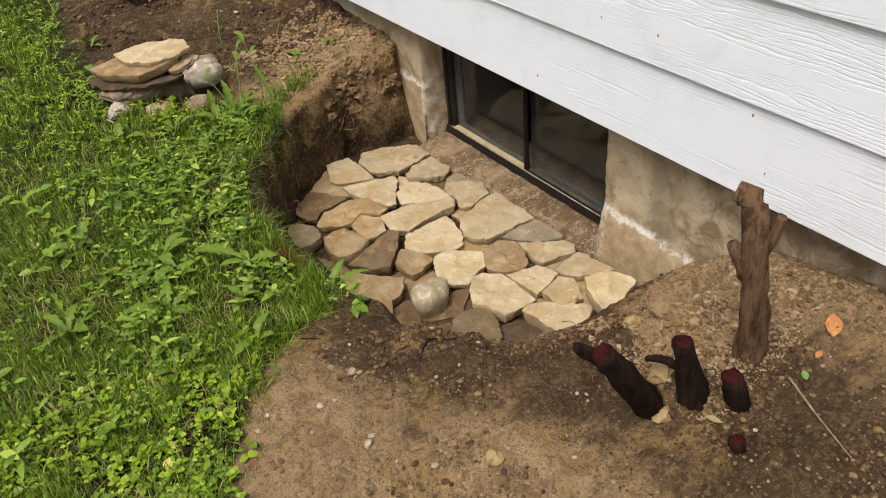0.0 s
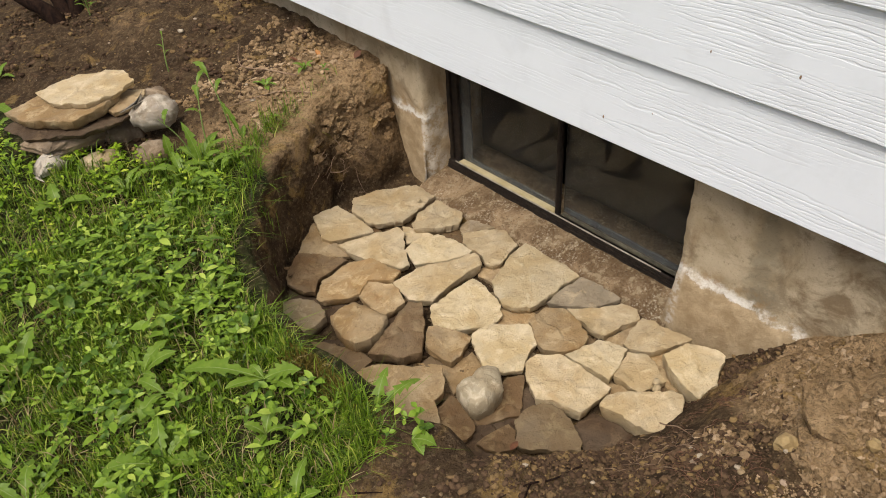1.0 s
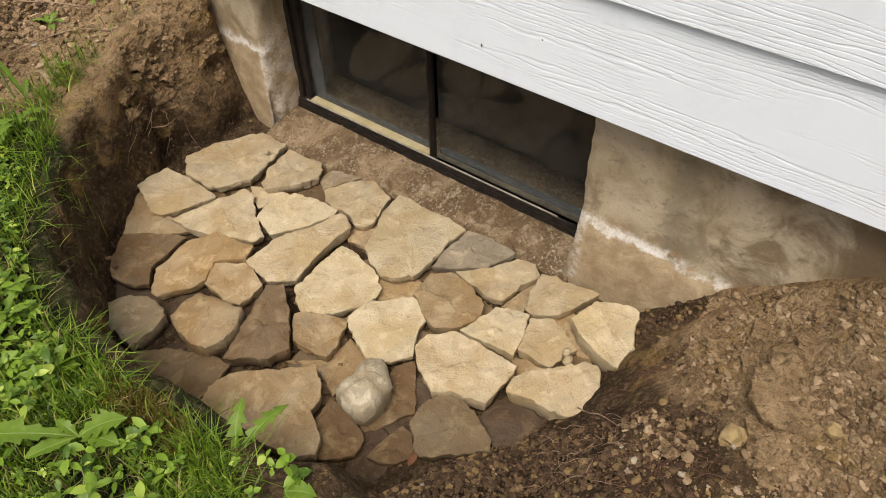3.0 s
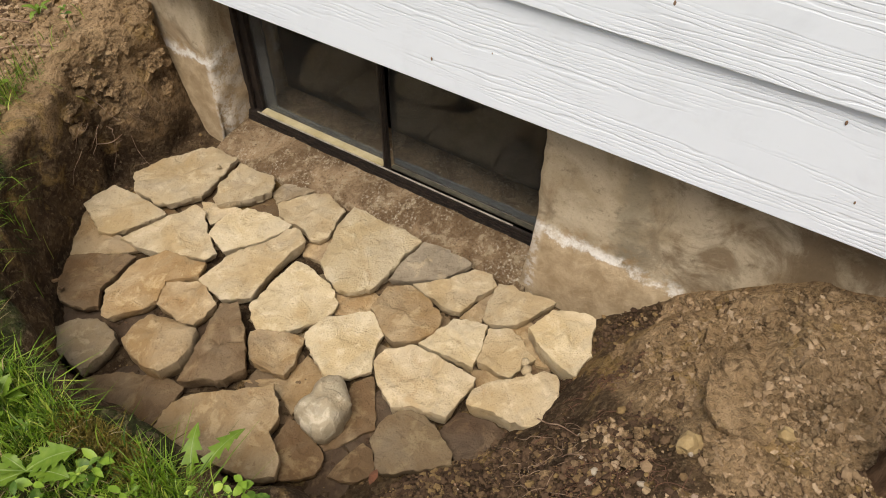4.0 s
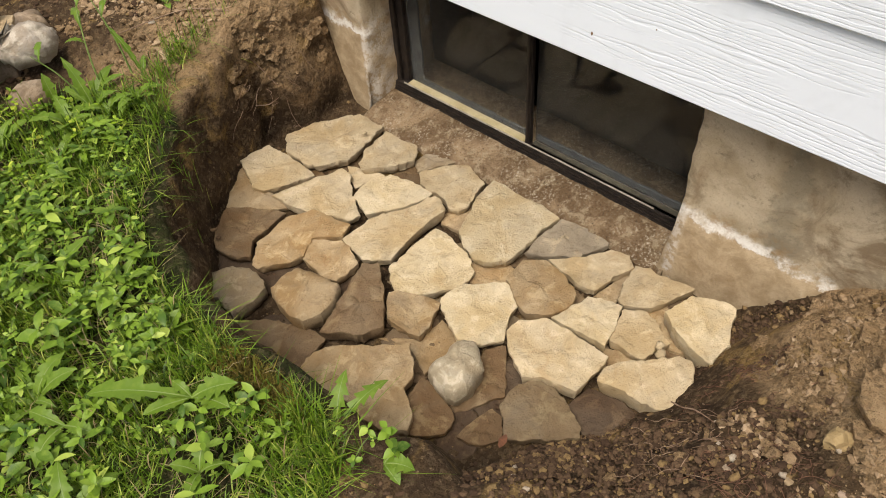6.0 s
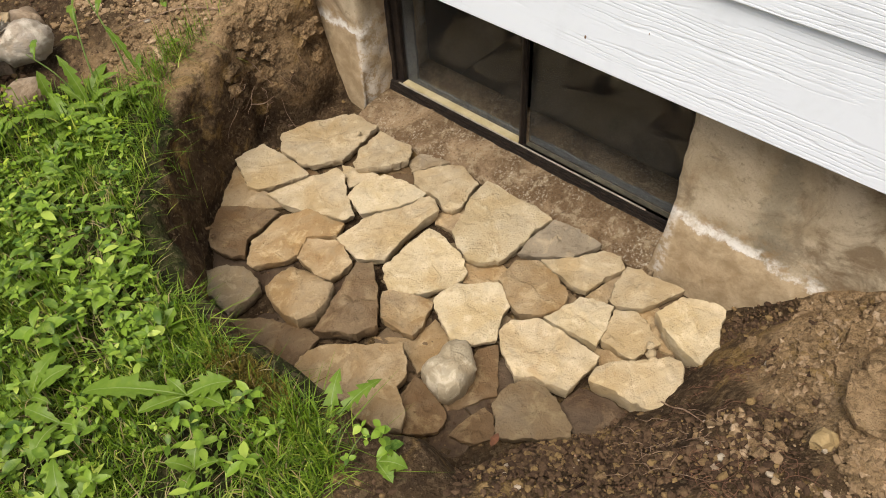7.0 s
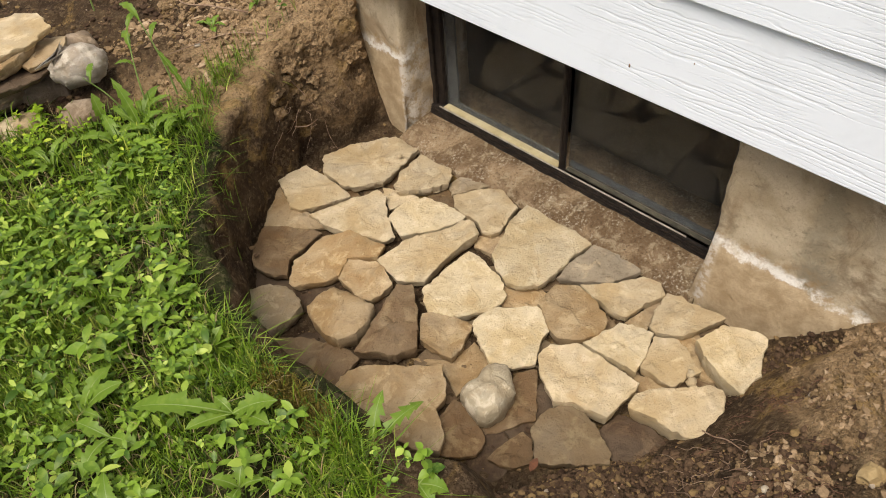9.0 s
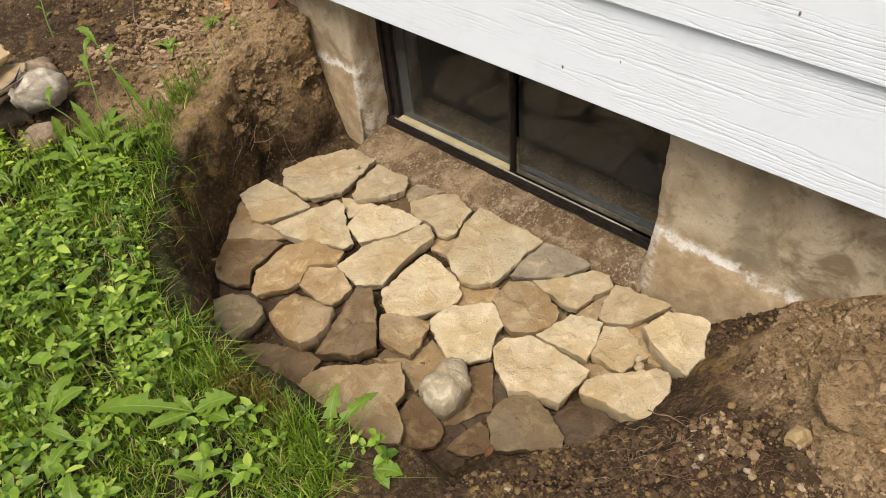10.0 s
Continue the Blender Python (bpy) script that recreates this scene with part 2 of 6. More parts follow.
def sill_material():
    k = Nodes("stained_concrete_sill", 0.88, 0.2)
    c = k.coords()
    big = k.noise(c, 8, 6, 0.65, 0.8)
    mid = k.noise(c, 42, 8, 0.7, 0.3)
    fine = k.noise(c, 160, 6, 0.75)
    col = k.mix(k.ramp(big, 0.42, 0.66), (0.19, 0.122, 0.064), (0.43, 0.305, 0.18))
    col = k.mix(k.ramp(mid, 0.51, 0.62, 0, 0.7), col, (0.47, 0.37, 0.235))
    flecks = k.math("MULTIPLY", k.ramp(fine, 0.53, 0.62, 0, 0.85), k.ramp(k.noise(c, 13, 4, 0.6, 0.5), 0.45, 0.60, 0.15, 1.0))
    col = k.mix(flecks, col, (0.68, 0.60, 0.46))
    col = k.mix(k.ramp(fine, 0.45, 0.34, 0, 0.8), col, (0.06, 0.038, 0.022))
    k.bump(k.math("ADD", mid, k.math("MULTIPLY", fine, 0.7)), 1.0, 0.012)
    return k.done(col)


def siding_material():
    """White painted board with an embossed wood grain."""
    k = Nodes("white_painted_siding", 0.55, 0.35)
    c = k.coords(3.0)
    flow = k.stretch(c, (1.0, 0.9, 7.0))
    warp = k.noise(flow, 4.5, 3, 0.5, 0.6)
    w = k.n("ShaderNodeTexWave", wave_type="BANDS", bands_direction="Z")
    k.link(flow, w.inputs["Vector"])
    for key, v in (("Scale", 6.0), ("Distortion", 14.0), ("Detail", 2.5), ("Detail Scale", 0.8), ("Detail Roughness", 0.6)):
        w.inputs[key].default_value = v
    groove = k.ramp(w.outputs["Fac"], 0.04, 0.30)
    mask = k.ramp(k.noise(flow, 3.0, 3, 0.6), 0.38, 0.58)
    h = k.math("SUBTRACT", 1.0, k.math("MULTIPLY", k.math("SUBTRACT", 1.0, groove), mask))
    fine = k.noise(k.stretch(c, (1, 4, 30)), 12, 4, 0.6)
    h = k.math("ADD", h, k.math("MULTIPLY", fine, 0.25))
    dirt = k.noise(c, 7, 6, 0.65, 0.4)
    col = k.mix(k.ramp(dirt, 0.45, 0.72), (0.83, 0.875, 0.92), (0.77, 0.81, 0.85))
    specks = k.ramp(k.noise(c, 260, 2, 0.5), 0.75, 0.82, 0, 0.35)
    col = k.mix(specks, col, (0.30, 0.25, 0.20))
    k.bump(h, 0.40, 0.0016)
    return k.done(col, k.ramp(warp, 0.3, 0.7, 0.48, 0.62))


def plain_material(name, a, b, scale=30, rough=0.6, bump=0.3, metal=0.0, spec=0.4):
    k = Nodes(name, rough, spec)
    k.b.inputs["Metallic"].default_value = metal
    c = k.coords(2.0)
    f = k.noise(c, scale, 7, 0.65, 0.3)
    col = k.mix(k.ramp(f, 0.35, 0.65), a, b)
    k.bump(k.noise(c, scale * 4, 5, 0.7), bump, 0.002)
    return k.done(col)


def bark_material(name, a, b):
    k = Nodes(name, 0.92, 0.1)
    c = k.coords(2.0)
    s = k.noise(k.stretch(c, (3.2, 3.2, 0.7)), 22, 8, 0.7, 0.5)
    f = k.noise(c, 120, 5, 0.7)
    col = k.mix(k.ramp(s, 0.35, 0.62), a, b)
    col = k.mix(k.ramp(f, 0.55, 0.7, 0, 0.5), col, (b[0] * 1.5, b[1] * 1.5, b[2] * 1.5))
    k.bump(k.math("ADD", s, k.math("MULTIPLY", f, 0.4)), 0.9, 0.006)
    return k.done(col)


def leaf_material(name, a, b, c3, rough=0.45):
    """Green tissue, each leaf of its own tint, with some light let through."""
    k = Nodes(name, rough, 0.32)
    r = k.n("ShaderNodeNewGeometry").outputs["Random Per Island"]
    c = k.coords(1.0)
    col = k.mix(k.ramp(r, 0.0, 0.6), a, b)
    col = k.mix(k.ramp(r, 0.8, 1.0), col, c3)
    f = k.noise(c, 60, 5, 0.6)
    col = k.mix(k.ramp(f, 0.45, 0.72, 0, 0.3), col, c3)
    k.bump(f, 0.3, 0.002)
    m = k.done(col)
    tr = k.n("ShaderNodeBsdfTranslucent")
    k.put(tr.inputs["Color"], col)
    mx = k.n("ShaderNodeMixShader")
    mx.inputs[0].default_value = 0.22
    k.link(k.b.outputs[0], mx.inputs[1])
    k.link(tr.outputs[0], mx.inputs[2])
    k.link(mx.outputs[0], k.t.nodes["Material Output"].inputs["Surface"])
    return m


def glass_material():
    """Clear window glass under a film of dust and dried drops."""
    k = Nodes("dusty_glass", 0.02, 0.5)
    k.b.inputs["Transmission Weight"].default_value = 1.0
    k.b.inputs["IOR"].default_value = 1.5
    k.b.inputs["Base Color"].default_value = (0.94, 0.96, 0.95, 1)
    c = k.coords()
    film = k.ramp(k.noise(c, 6, 5, 0.6), 0.3, 0.75, 0.008, 0.035)
    drops = k.ramp(k.noise(c, 240, 3, 0.6), 0.66, 0.76, 0.0, 0.22)
    d = k.n("ShaderNodeBsdfDiffuse")
    d.inputs["Color"].default_value = (0.42, 0.39, 0.34, 1)
    mx = k.n("ShaderNodeMixShader")
    k.link(k.math("ADD", film, drops), mx.inputs[0])
    k.link(k.b.outputs[0], mx.inputs[1])
    k.link(d.outputs[0], mx.inputs[2])
    k.link(mx.outputs[0], k.t.nodes["Material Output"].inputs["Surface"])
    return k.m


def screen_material():
    """Fine dark wire mesh, too fine to see singly, clogged with dust here and there."""
    k = Nodes("insect_screen", 0.8, 0.2)
    c = k.coords()
    clog = k.ramp(k.noise(c, 300, 3, 0.7), 0.57, 0.70)
    col = k.mix(clog, (0.020, 0.019, 0.015), (0.20, 0.185, 0.155))
    k.done(col)
    clear = k.n("ShaderNodeBsdfTransparent")
    mx = k.n("ShaderNodeMixShader")
    k.put(mx.inputs[0], k.ramp(clog, 0, 1, 0.22, 0.60))
    k.link(clear.outputs[0], mx.inputs[1])
    k.link(k.b.outputs[0], mx.inputs[2])
    k.link(mx.outputs[0], k.t.nodes["Material Output"].inputs["Surface"])
    return k.m


M_SCREEN = screen_material()
M_SOIL = soil_material()
M_CLOD = clod_material("soil_crumbs", (0.12, 0.079, 0.042), (0.235, 0.165, 0.092), (0.31, 0.225, 0.13))
M_DAMP_CLOD = clod_material("damp_soil_crumbs", (0.055, 0.033, 0.02), (0.12, 0.075, 0.043), (0.24, 0.16, 0.07))
M_PEBBLE = clod_material("mixed_pebbles", (0.27, 0.20, 0.135), (0.42, 0.35, 0.26), (0.28, 0.15, 0.09))
M_CONCRETE = concrete_material()
M_SILL = sill_material()
M_SIDING = siding_material()
M_FRAME = plain_material("dark_brown_frame", (0.012, 0.009, 0.0075), (0.034, 0.025, 0.019), 60, 0.5, 0.5)
M_TRACK = plain_material("cream_vinyl_track", (0.46, 0.38, 0.20), (0.58, 0.50, 0.30), 25, 0.5, 0.2)
M_TRACK_GREY = plain_material("weathered_track", (0.055, 0.050, 0.034), (0.12, 0.108, 0.072), 25, 0.6, 0.3)
M_LIP = plain_material("pale_worn_metal", (0.30, 0.27, 0.21), (0.48, 0.44, 0.36), 40, 0.6, 0.4)
M_PANE_STRIP = plain_material("grey_pane_strip", (0.11, 0.115, 0.115), (0.17, 0.175, 0.175), 40, 0.8, 0.5)
M_GLASS = glass_material()
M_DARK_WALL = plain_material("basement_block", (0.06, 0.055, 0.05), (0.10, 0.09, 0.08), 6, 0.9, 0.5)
M_WOOD = plain_material("grey_timber", (0.20, 0.15, 0.10), (0.29, 0.23, 0.16), 14, 0.8, 0.5)
M_BARK = bark_material("brown_bark", (0.055, 0.030, 0.017), (0.165, 0.102, 0.058))
M_DARK_BARK = bark_material("dark_wet_bark", (0.009, 0.005, 0.004), (0.026, 0.014, 0.009))
M_CUT = plain_material("red_cut_wood", (0.016, 0.003, 0.003), (0.045, 0.007, 0.006), 50, 0.9, 0.6, 0.0, 0.1)
M_ROOT = plain_material("pale_root", (0.17, 0.10, 0.06), (0.33, 0.23, 0.15), 60, 0.8, 0.3)
M_RED_ROOT = plain_material("red_brown_rootlets", (0.10, 0.045, 0.025), (0.20, 0.10, 0.055), 60, 0.8, 0.3)
M_GRASS = leaf_material("grass_blades", (0.026, 0.060, 0.005), (0.150, 0.258, 0.014), (0.42, 0.46, 0.08))
M_STRAW = leaf_material("dry_grass", (0.32, 0.24, 0.11), (0.42, 0.34, 0.18), (0.26, 0.17, 0.07), 0.7)
M_CLOVER = leaf_material("clover_leaves", (0.085, 0.170, 0.010), (0.235, 0.360, 0.018), (0.46, 0.53, 0.06))
M_WEED = leaf_material("small_weed_leaves", (0.052, 0.112, 0.010), (0.180, 0.292, 0.024), (0.42, 0.52, 0.09))
M_DANDELION = leaf_material("dandelion_leaf", (0.052, 0.112, 0.010), (0.130, 0.215, 0.018), (0.27, 0.35, 0.055))
M_RIB = plain_material("pale_midrib", (0.15, 0.23, 0.05), (0.22, 0.29, 0.08), 40, 0.5, 0.1)
M_MOSS = leaf_material("golden_moss", (0.060, 0.050, 0.009), (0.17, 0.130, 0.022), (0.28, 0.22, 0.045), 0.9)
M_DRY_LEAF = plain_material("orange_dry_leaf", (0.36, 0.14, 0.04), (0.50, 0.24, 0.08), 50, 0.7, 0.3)
M_RED_LEAF = plain_material("red_brown_dry_leaf", (0.11, 0.045, 0.022), (0.19, 0.075, 0.035), 50, 0.7, 0.3)
M_YELLOW_LEAF = plain_material("yellow_leaf", (0.50, 0.46, 0.08), (0.60, 0.55, 0.16), 50, 0.6, 0.3)
M_GREEN_LEAF = plain_material("fresh_green_leaf", (0.10, 0.20, 0.035), (0.15, 0.27, 0.05), 50, 0.5, 0.3)

# ---- building helpers ----


def mesh_from(name, verts, faces, material, smooth=True, mats=()):
    me = bpy.data.meshes.new(name)
    me.from_pydata([tuple(v) for v in verts], [], faces)
    me.materials.append(material)
    for m in mats:
        me.materials.append(m)
    if smooth:
        me.shade_smooth()
    me.update()
    return me


def part(name, bm, material, parent, label=""):
    """Links a bmesh as one mesh object under a thing or a part."""
    me = bpy.data.meshes.new(name)
    bm.to_mesh(me)
    bm.free()
    me.materials.append(material)
    ob = new(name, me)
    ob.parent = parent
    if label:
        ob["label"] = label
    return ob


def put_mesh(name, me, parent=None, label=""):
    ob = new(name, me)
    ob.parent = parent
    if label:
        ob["label"] = label
    return ob


def box_bm(x0, x1, y0, y1, z0, z1, bevel=0.0):
    bm = bmesh.new()
    bmesh.ops.create_cube(bm, size=1.0)
    for v in bm.verts:
        v.co = Vector(((x0 + x1) / 2 + v.co.x * (x1 - x0), (y0 + y1) / 2 + v.co.y * (y1 - y0), (z0 + z1) / 2 + v.co.z * (z1 - z0)))
    if bevel:
        bmesh.ops.bevel(bm, geom=bm.edges[:], offset=bevel, segments=2, affect="EDGES")
    return bm


RNG = np.random.default_rng(7)
TABLE = np.random.default_rng(3).random((256, 256))


def field(x, y, size, seed=0):
    """Smooth value noise of that grain, from -1 to 1."""
    u, v = np.asarray(x) / size + seed * 17.3, np.asarray(y) / size + seed * 31.7
    i, j = np.floor(u).astype(int), np.floor(v).astype(int)
    a, b = u - i, v - j
    a, b = a * a * (3 - 2 * a), b * b * (3 - 2 * b)
    g = lambda p, q: TABLE[p % 256, q % 256]
    top = g(i, j) * (1 - a) + g(i + 1, j) * a
    low = g(i, j + 1) * (1 - a) + g(i + 1, j + 1) * a
    return (top * (1 - b) + low * b) * 2 - 1


def ease(t):
    t = np.clip(t, 0, 1)
    return t * t * (3 - 2 * t)


# ---- the ground with its window well ----
WALL_X = 2.08
FLOOR_Z = -0.060
# foot of the well's earth sides: x, y and the width over which the earth rises
WELL = [(2.10, 1.785, 0.36), (1.95, 1.755, 0.34), (1.80, 1.768, 0.32), (1.69, 1.815, 0.30), (1.615, 1.875, 0.25),
        (1.48, 1.935, 0.14), (1.39, 2.03, 0.06), (1.388, 2.18, 0.06), (1.38, 2.30, 0.055), (1.39, 2.45, 0.06),
        (1.42, 2.56, 0.06), (1.475, 2.65, 0.055), (1.55, 2.735, 0.045), (1.67, 2.832, 0.05), (1.76, 2.862, 0.055),
        (1.84, 2.905, 0.05), (1.925, 2.868, 0.09), (2.10, 2.852, 0.115)]


BAND = 0.055


def well_distance(x, y):
    """Distance outside the foot of the well (negative within) and the bank's width there."""
    best, width = np.full(np.shape(x), 1e9), np.full(np.shape(x), 0.1)
    inside = np.zeros(np.shape(x), bool)
    ring = WELL + [(2.9, 2.865, 0.1), (2.9, 1.785, 0.26)]
    for (ax, ay, aw), (bx, by, bw) in zip(ring, ring[1:] + ring[:1]):
        dx, dy = bx - ax, by - ay
        t = np.clip(((x - ax) * dx + (y - ay) * dy) / (dx * dx + dy * dy), 0, 1)
        d = np.hypot(x - ax - t * dx, y - ay - t * dy)
        near = d < best
        best, width = np.where(near, d, best), np.where(near, aw + t * (bw - aw), width)
        if ay != by:
            inside ^= ((ay > y) != (by > y)) & (x < ax + (y - ay) / dy * dx)
    return np.where(inside, -best, best), width


def lawn_edge(y):
    return np.interp(y, [-6, 0.5, 1.3, 1.66, 1.86, 1.96, 2.0, 2.12, 2.3, 2.45, 2.62, 2.74, 2.82, 2.90, 3.02, 3.12, 3.25, 3.4, 3.73, 4.44, 4.77, 5.5, 9],
                     [-0.4, 0.45, 0.76, 0.92, 1.04, 1.13, 1.28, 1.325, 1.305, 1.315, 1.365, 1.445, 1.535, 1.575, 1.565, 1.48, 1.36, 1.21, 1.21, 1.29, 1.34, 1.41, 1.6])


def grade(x, y):
    return 0.178 + 0.095 * ease((x - 1.45) / 0.6) + 0.055 * ease((y - 2.4) / 1.7) * ease((x - 0.9) / 0.8) + 0.035 * ease((1.5 - y) / 0.3) * ease((x - 1.35) / 0.35)


def ground_height(x, y):
    x, y = np.asarray(x, float), np.asarray(y, float)
    d, w = well_distance(x, y)
    steep = ease((0.15 - w) / 0.05)
    t = np.clip((d + BAND * steep) / (w + 2 * BAND * steep), 0, 1)
    rise = (1 - steep) * (1 - (1 - t) ** 1.3) + steep * ease(np.clip((t - 0.12) / 0.66, 0, 1)) ** 0.8
    z = FLOOR_Z + (grade(x, y) - FLOOR_Z) * rise
    bare = 1 - ease((lawn_edge(y) - x) / 0.08)
    rough = (0.3 + 0.7 * bare) * (0.2 + 0.8 * t) * (1 - 0.7 * steep * (1 - ease((t - 0.8) / 0.2)))
    smooth_face = 1 - 0.9 * steep * ((d > -BAND) & (d < w + 0.4 * BAND))
    z = z + rough * (0.016 * field(x, y, 0.22, 1) + 0.010 * field(x, y, 0.075, 2))
    z = z + smooth_face * rough * (0.0075 * field(x, y, 0.030, 3) + 0.0048 * field(x, y, 0.016, 4))
    lumps = np.abs(field(x, y, 0.055, 8))
    return z + smooth_face * 0.010 * bare * (0.5 - lumps) * (t > 0.15)


def spaced(lo, fine_lo, fine_hi, hi, step, grow=1.22):
    mid = list(np.arange(fine_lo, fine_hi + step / 2, step))
    s = step
    while mid[0] > lo:
        s *= grow
        mid.insert(0, max(lo, mid[0] - s))
    s = step
    while mid[-1] < hi:
        s *= grow
        mid.append(min(hi, mid[-1] + s))
    return mid


def damp_shade_at(x, y):
    """How dark the soil is coloured: damp along the well, round the shrub, in the back corner, plus the bank's painted
    light and shade.
    """
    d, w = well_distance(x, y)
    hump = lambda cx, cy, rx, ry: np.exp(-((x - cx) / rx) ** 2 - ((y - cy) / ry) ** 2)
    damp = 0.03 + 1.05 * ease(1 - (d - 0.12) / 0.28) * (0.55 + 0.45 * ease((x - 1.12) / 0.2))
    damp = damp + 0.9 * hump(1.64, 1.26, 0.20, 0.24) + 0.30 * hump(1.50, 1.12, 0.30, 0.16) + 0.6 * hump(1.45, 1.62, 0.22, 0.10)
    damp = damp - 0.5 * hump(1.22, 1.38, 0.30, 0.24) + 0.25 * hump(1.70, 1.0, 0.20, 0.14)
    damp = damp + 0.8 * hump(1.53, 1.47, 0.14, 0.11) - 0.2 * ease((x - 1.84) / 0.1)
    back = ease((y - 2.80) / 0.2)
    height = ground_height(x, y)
    # cut bank: darkened at its shaded foot, lightened where the slope is lit
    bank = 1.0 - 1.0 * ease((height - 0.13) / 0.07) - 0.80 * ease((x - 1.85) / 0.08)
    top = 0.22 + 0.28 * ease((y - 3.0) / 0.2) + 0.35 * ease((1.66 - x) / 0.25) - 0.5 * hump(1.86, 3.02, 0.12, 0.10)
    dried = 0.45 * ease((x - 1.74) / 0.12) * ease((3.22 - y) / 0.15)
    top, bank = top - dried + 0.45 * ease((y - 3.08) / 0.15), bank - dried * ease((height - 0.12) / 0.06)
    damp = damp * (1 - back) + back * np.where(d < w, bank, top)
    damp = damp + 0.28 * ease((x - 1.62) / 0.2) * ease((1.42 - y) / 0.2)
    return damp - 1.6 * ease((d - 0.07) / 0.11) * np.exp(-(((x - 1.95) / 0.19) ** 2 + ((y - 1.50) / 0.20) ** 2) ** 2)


def build_ground():
    xs = [x for x in spaced(-60, 0.55, 2.11, 2.12, 0.0085) if x <= 2.111]
    xs += [3.0, 5.0, 8.0, 12.0, 20.0, 35.0, 60.0]
    ys = spaced(-60, 0.95, 3.55, 60, 0.0095)
    gx, gy = np.meshgrid(np.array(xs), np.array(ys), indexing="ij")
    gz = ground_height(gx, gy)
    far = np.hypot(gx - 1.5, gy - 2.2) > 12
    gz = np.where(far, 0.18, gz)
    d, w = well_distance(gx, gy)
    # gather the sheet at the steep banks, so that they stand upright with detail of their own
    e = 0.002
    nx = (well_distance(gx + e, gy)[0] - well_distance(gx - e, gy)[0]) / (2 * e)
    ny = (well_distance(gx, gy + e)[0] - well_distance(gx, gy - e)[0]) / (2 * e)
    steep = ease((0.15 - w) / 0.05)
    s = np.clip((d + BAND) / (w + 2 * BAND), 0, 1)
    middle = np.clip((s - 0.12) / 0.76, 0, 1)
    goal = np.where(s < 0.12, -BAND + s / 0.12 * BAND, np.where(s > 0.88, w + (s - 0.88) / 0.12 * BAND, w * (0.45 * middle + 0.55 * middle ** 7)))
    inband = (d > -BAND) & (d < w + BAND)
    along = gx + gy
    rag = 0.016 * field(along, gz, 0.07, 11) + 0.008 * field(along, gz, 0.045, 12)
    back = ease((gx - 1.72) / 0.12) * ease((gy - 2.7) / 0.1)
    rag = rag + back * (0.014 * field(along, gz, 0.09, 14) - 0.012 * np.abs(field(along, gz, 0.06, 16)))
    bank = inband * np.sin(np.clip((d + BAND) / (w + 2 * BAND), 0, 1) * math.pi)
    shift = inband * steep * (goal - d) + bank * rag
    shift = shift * ease((2.075 - gx) / 0.03)
    sx, sy = nx * shift, ny * shift
    n, m = gx.shape
    verts = np.stack([gx + sx, gy + sy, gz], -1).reshape(-1, 3)
    faces = []
    for i in range(n - 1):
        cx = (xs[i] + xs[i + 1]) / 2
        for j in range(m - 1):
            cy = (ys[j] + ys[j + 1]) / 2
            if 2.11 < cx < 8.0 and -7.0 < cy < 9.5:
                continue
            a = i * m + j
            faces.append((a, a + m, a + m + 1, a + 1))
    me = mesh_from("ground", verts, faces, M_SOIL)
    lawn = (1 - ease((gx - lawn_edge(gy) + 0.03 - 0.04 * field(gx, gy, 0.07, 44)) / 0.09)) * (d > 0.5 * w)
    damp = damp_shade_at(gx, gy)
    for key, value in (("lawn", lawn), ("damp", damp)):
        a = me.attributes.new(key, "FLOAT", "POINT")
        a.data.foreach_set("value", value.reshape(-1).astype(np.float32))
    return tagged(new("ground", me), "bare brown garden soil and lawn around a dug window well", "ground", kind="structure")


ground = build_ground()

# ---- the house: foundation, sill plate, siding ----
OPEN_Y0, OPEN_Y1, JAMB_Y1 = 1.922, 2.766, 2.762


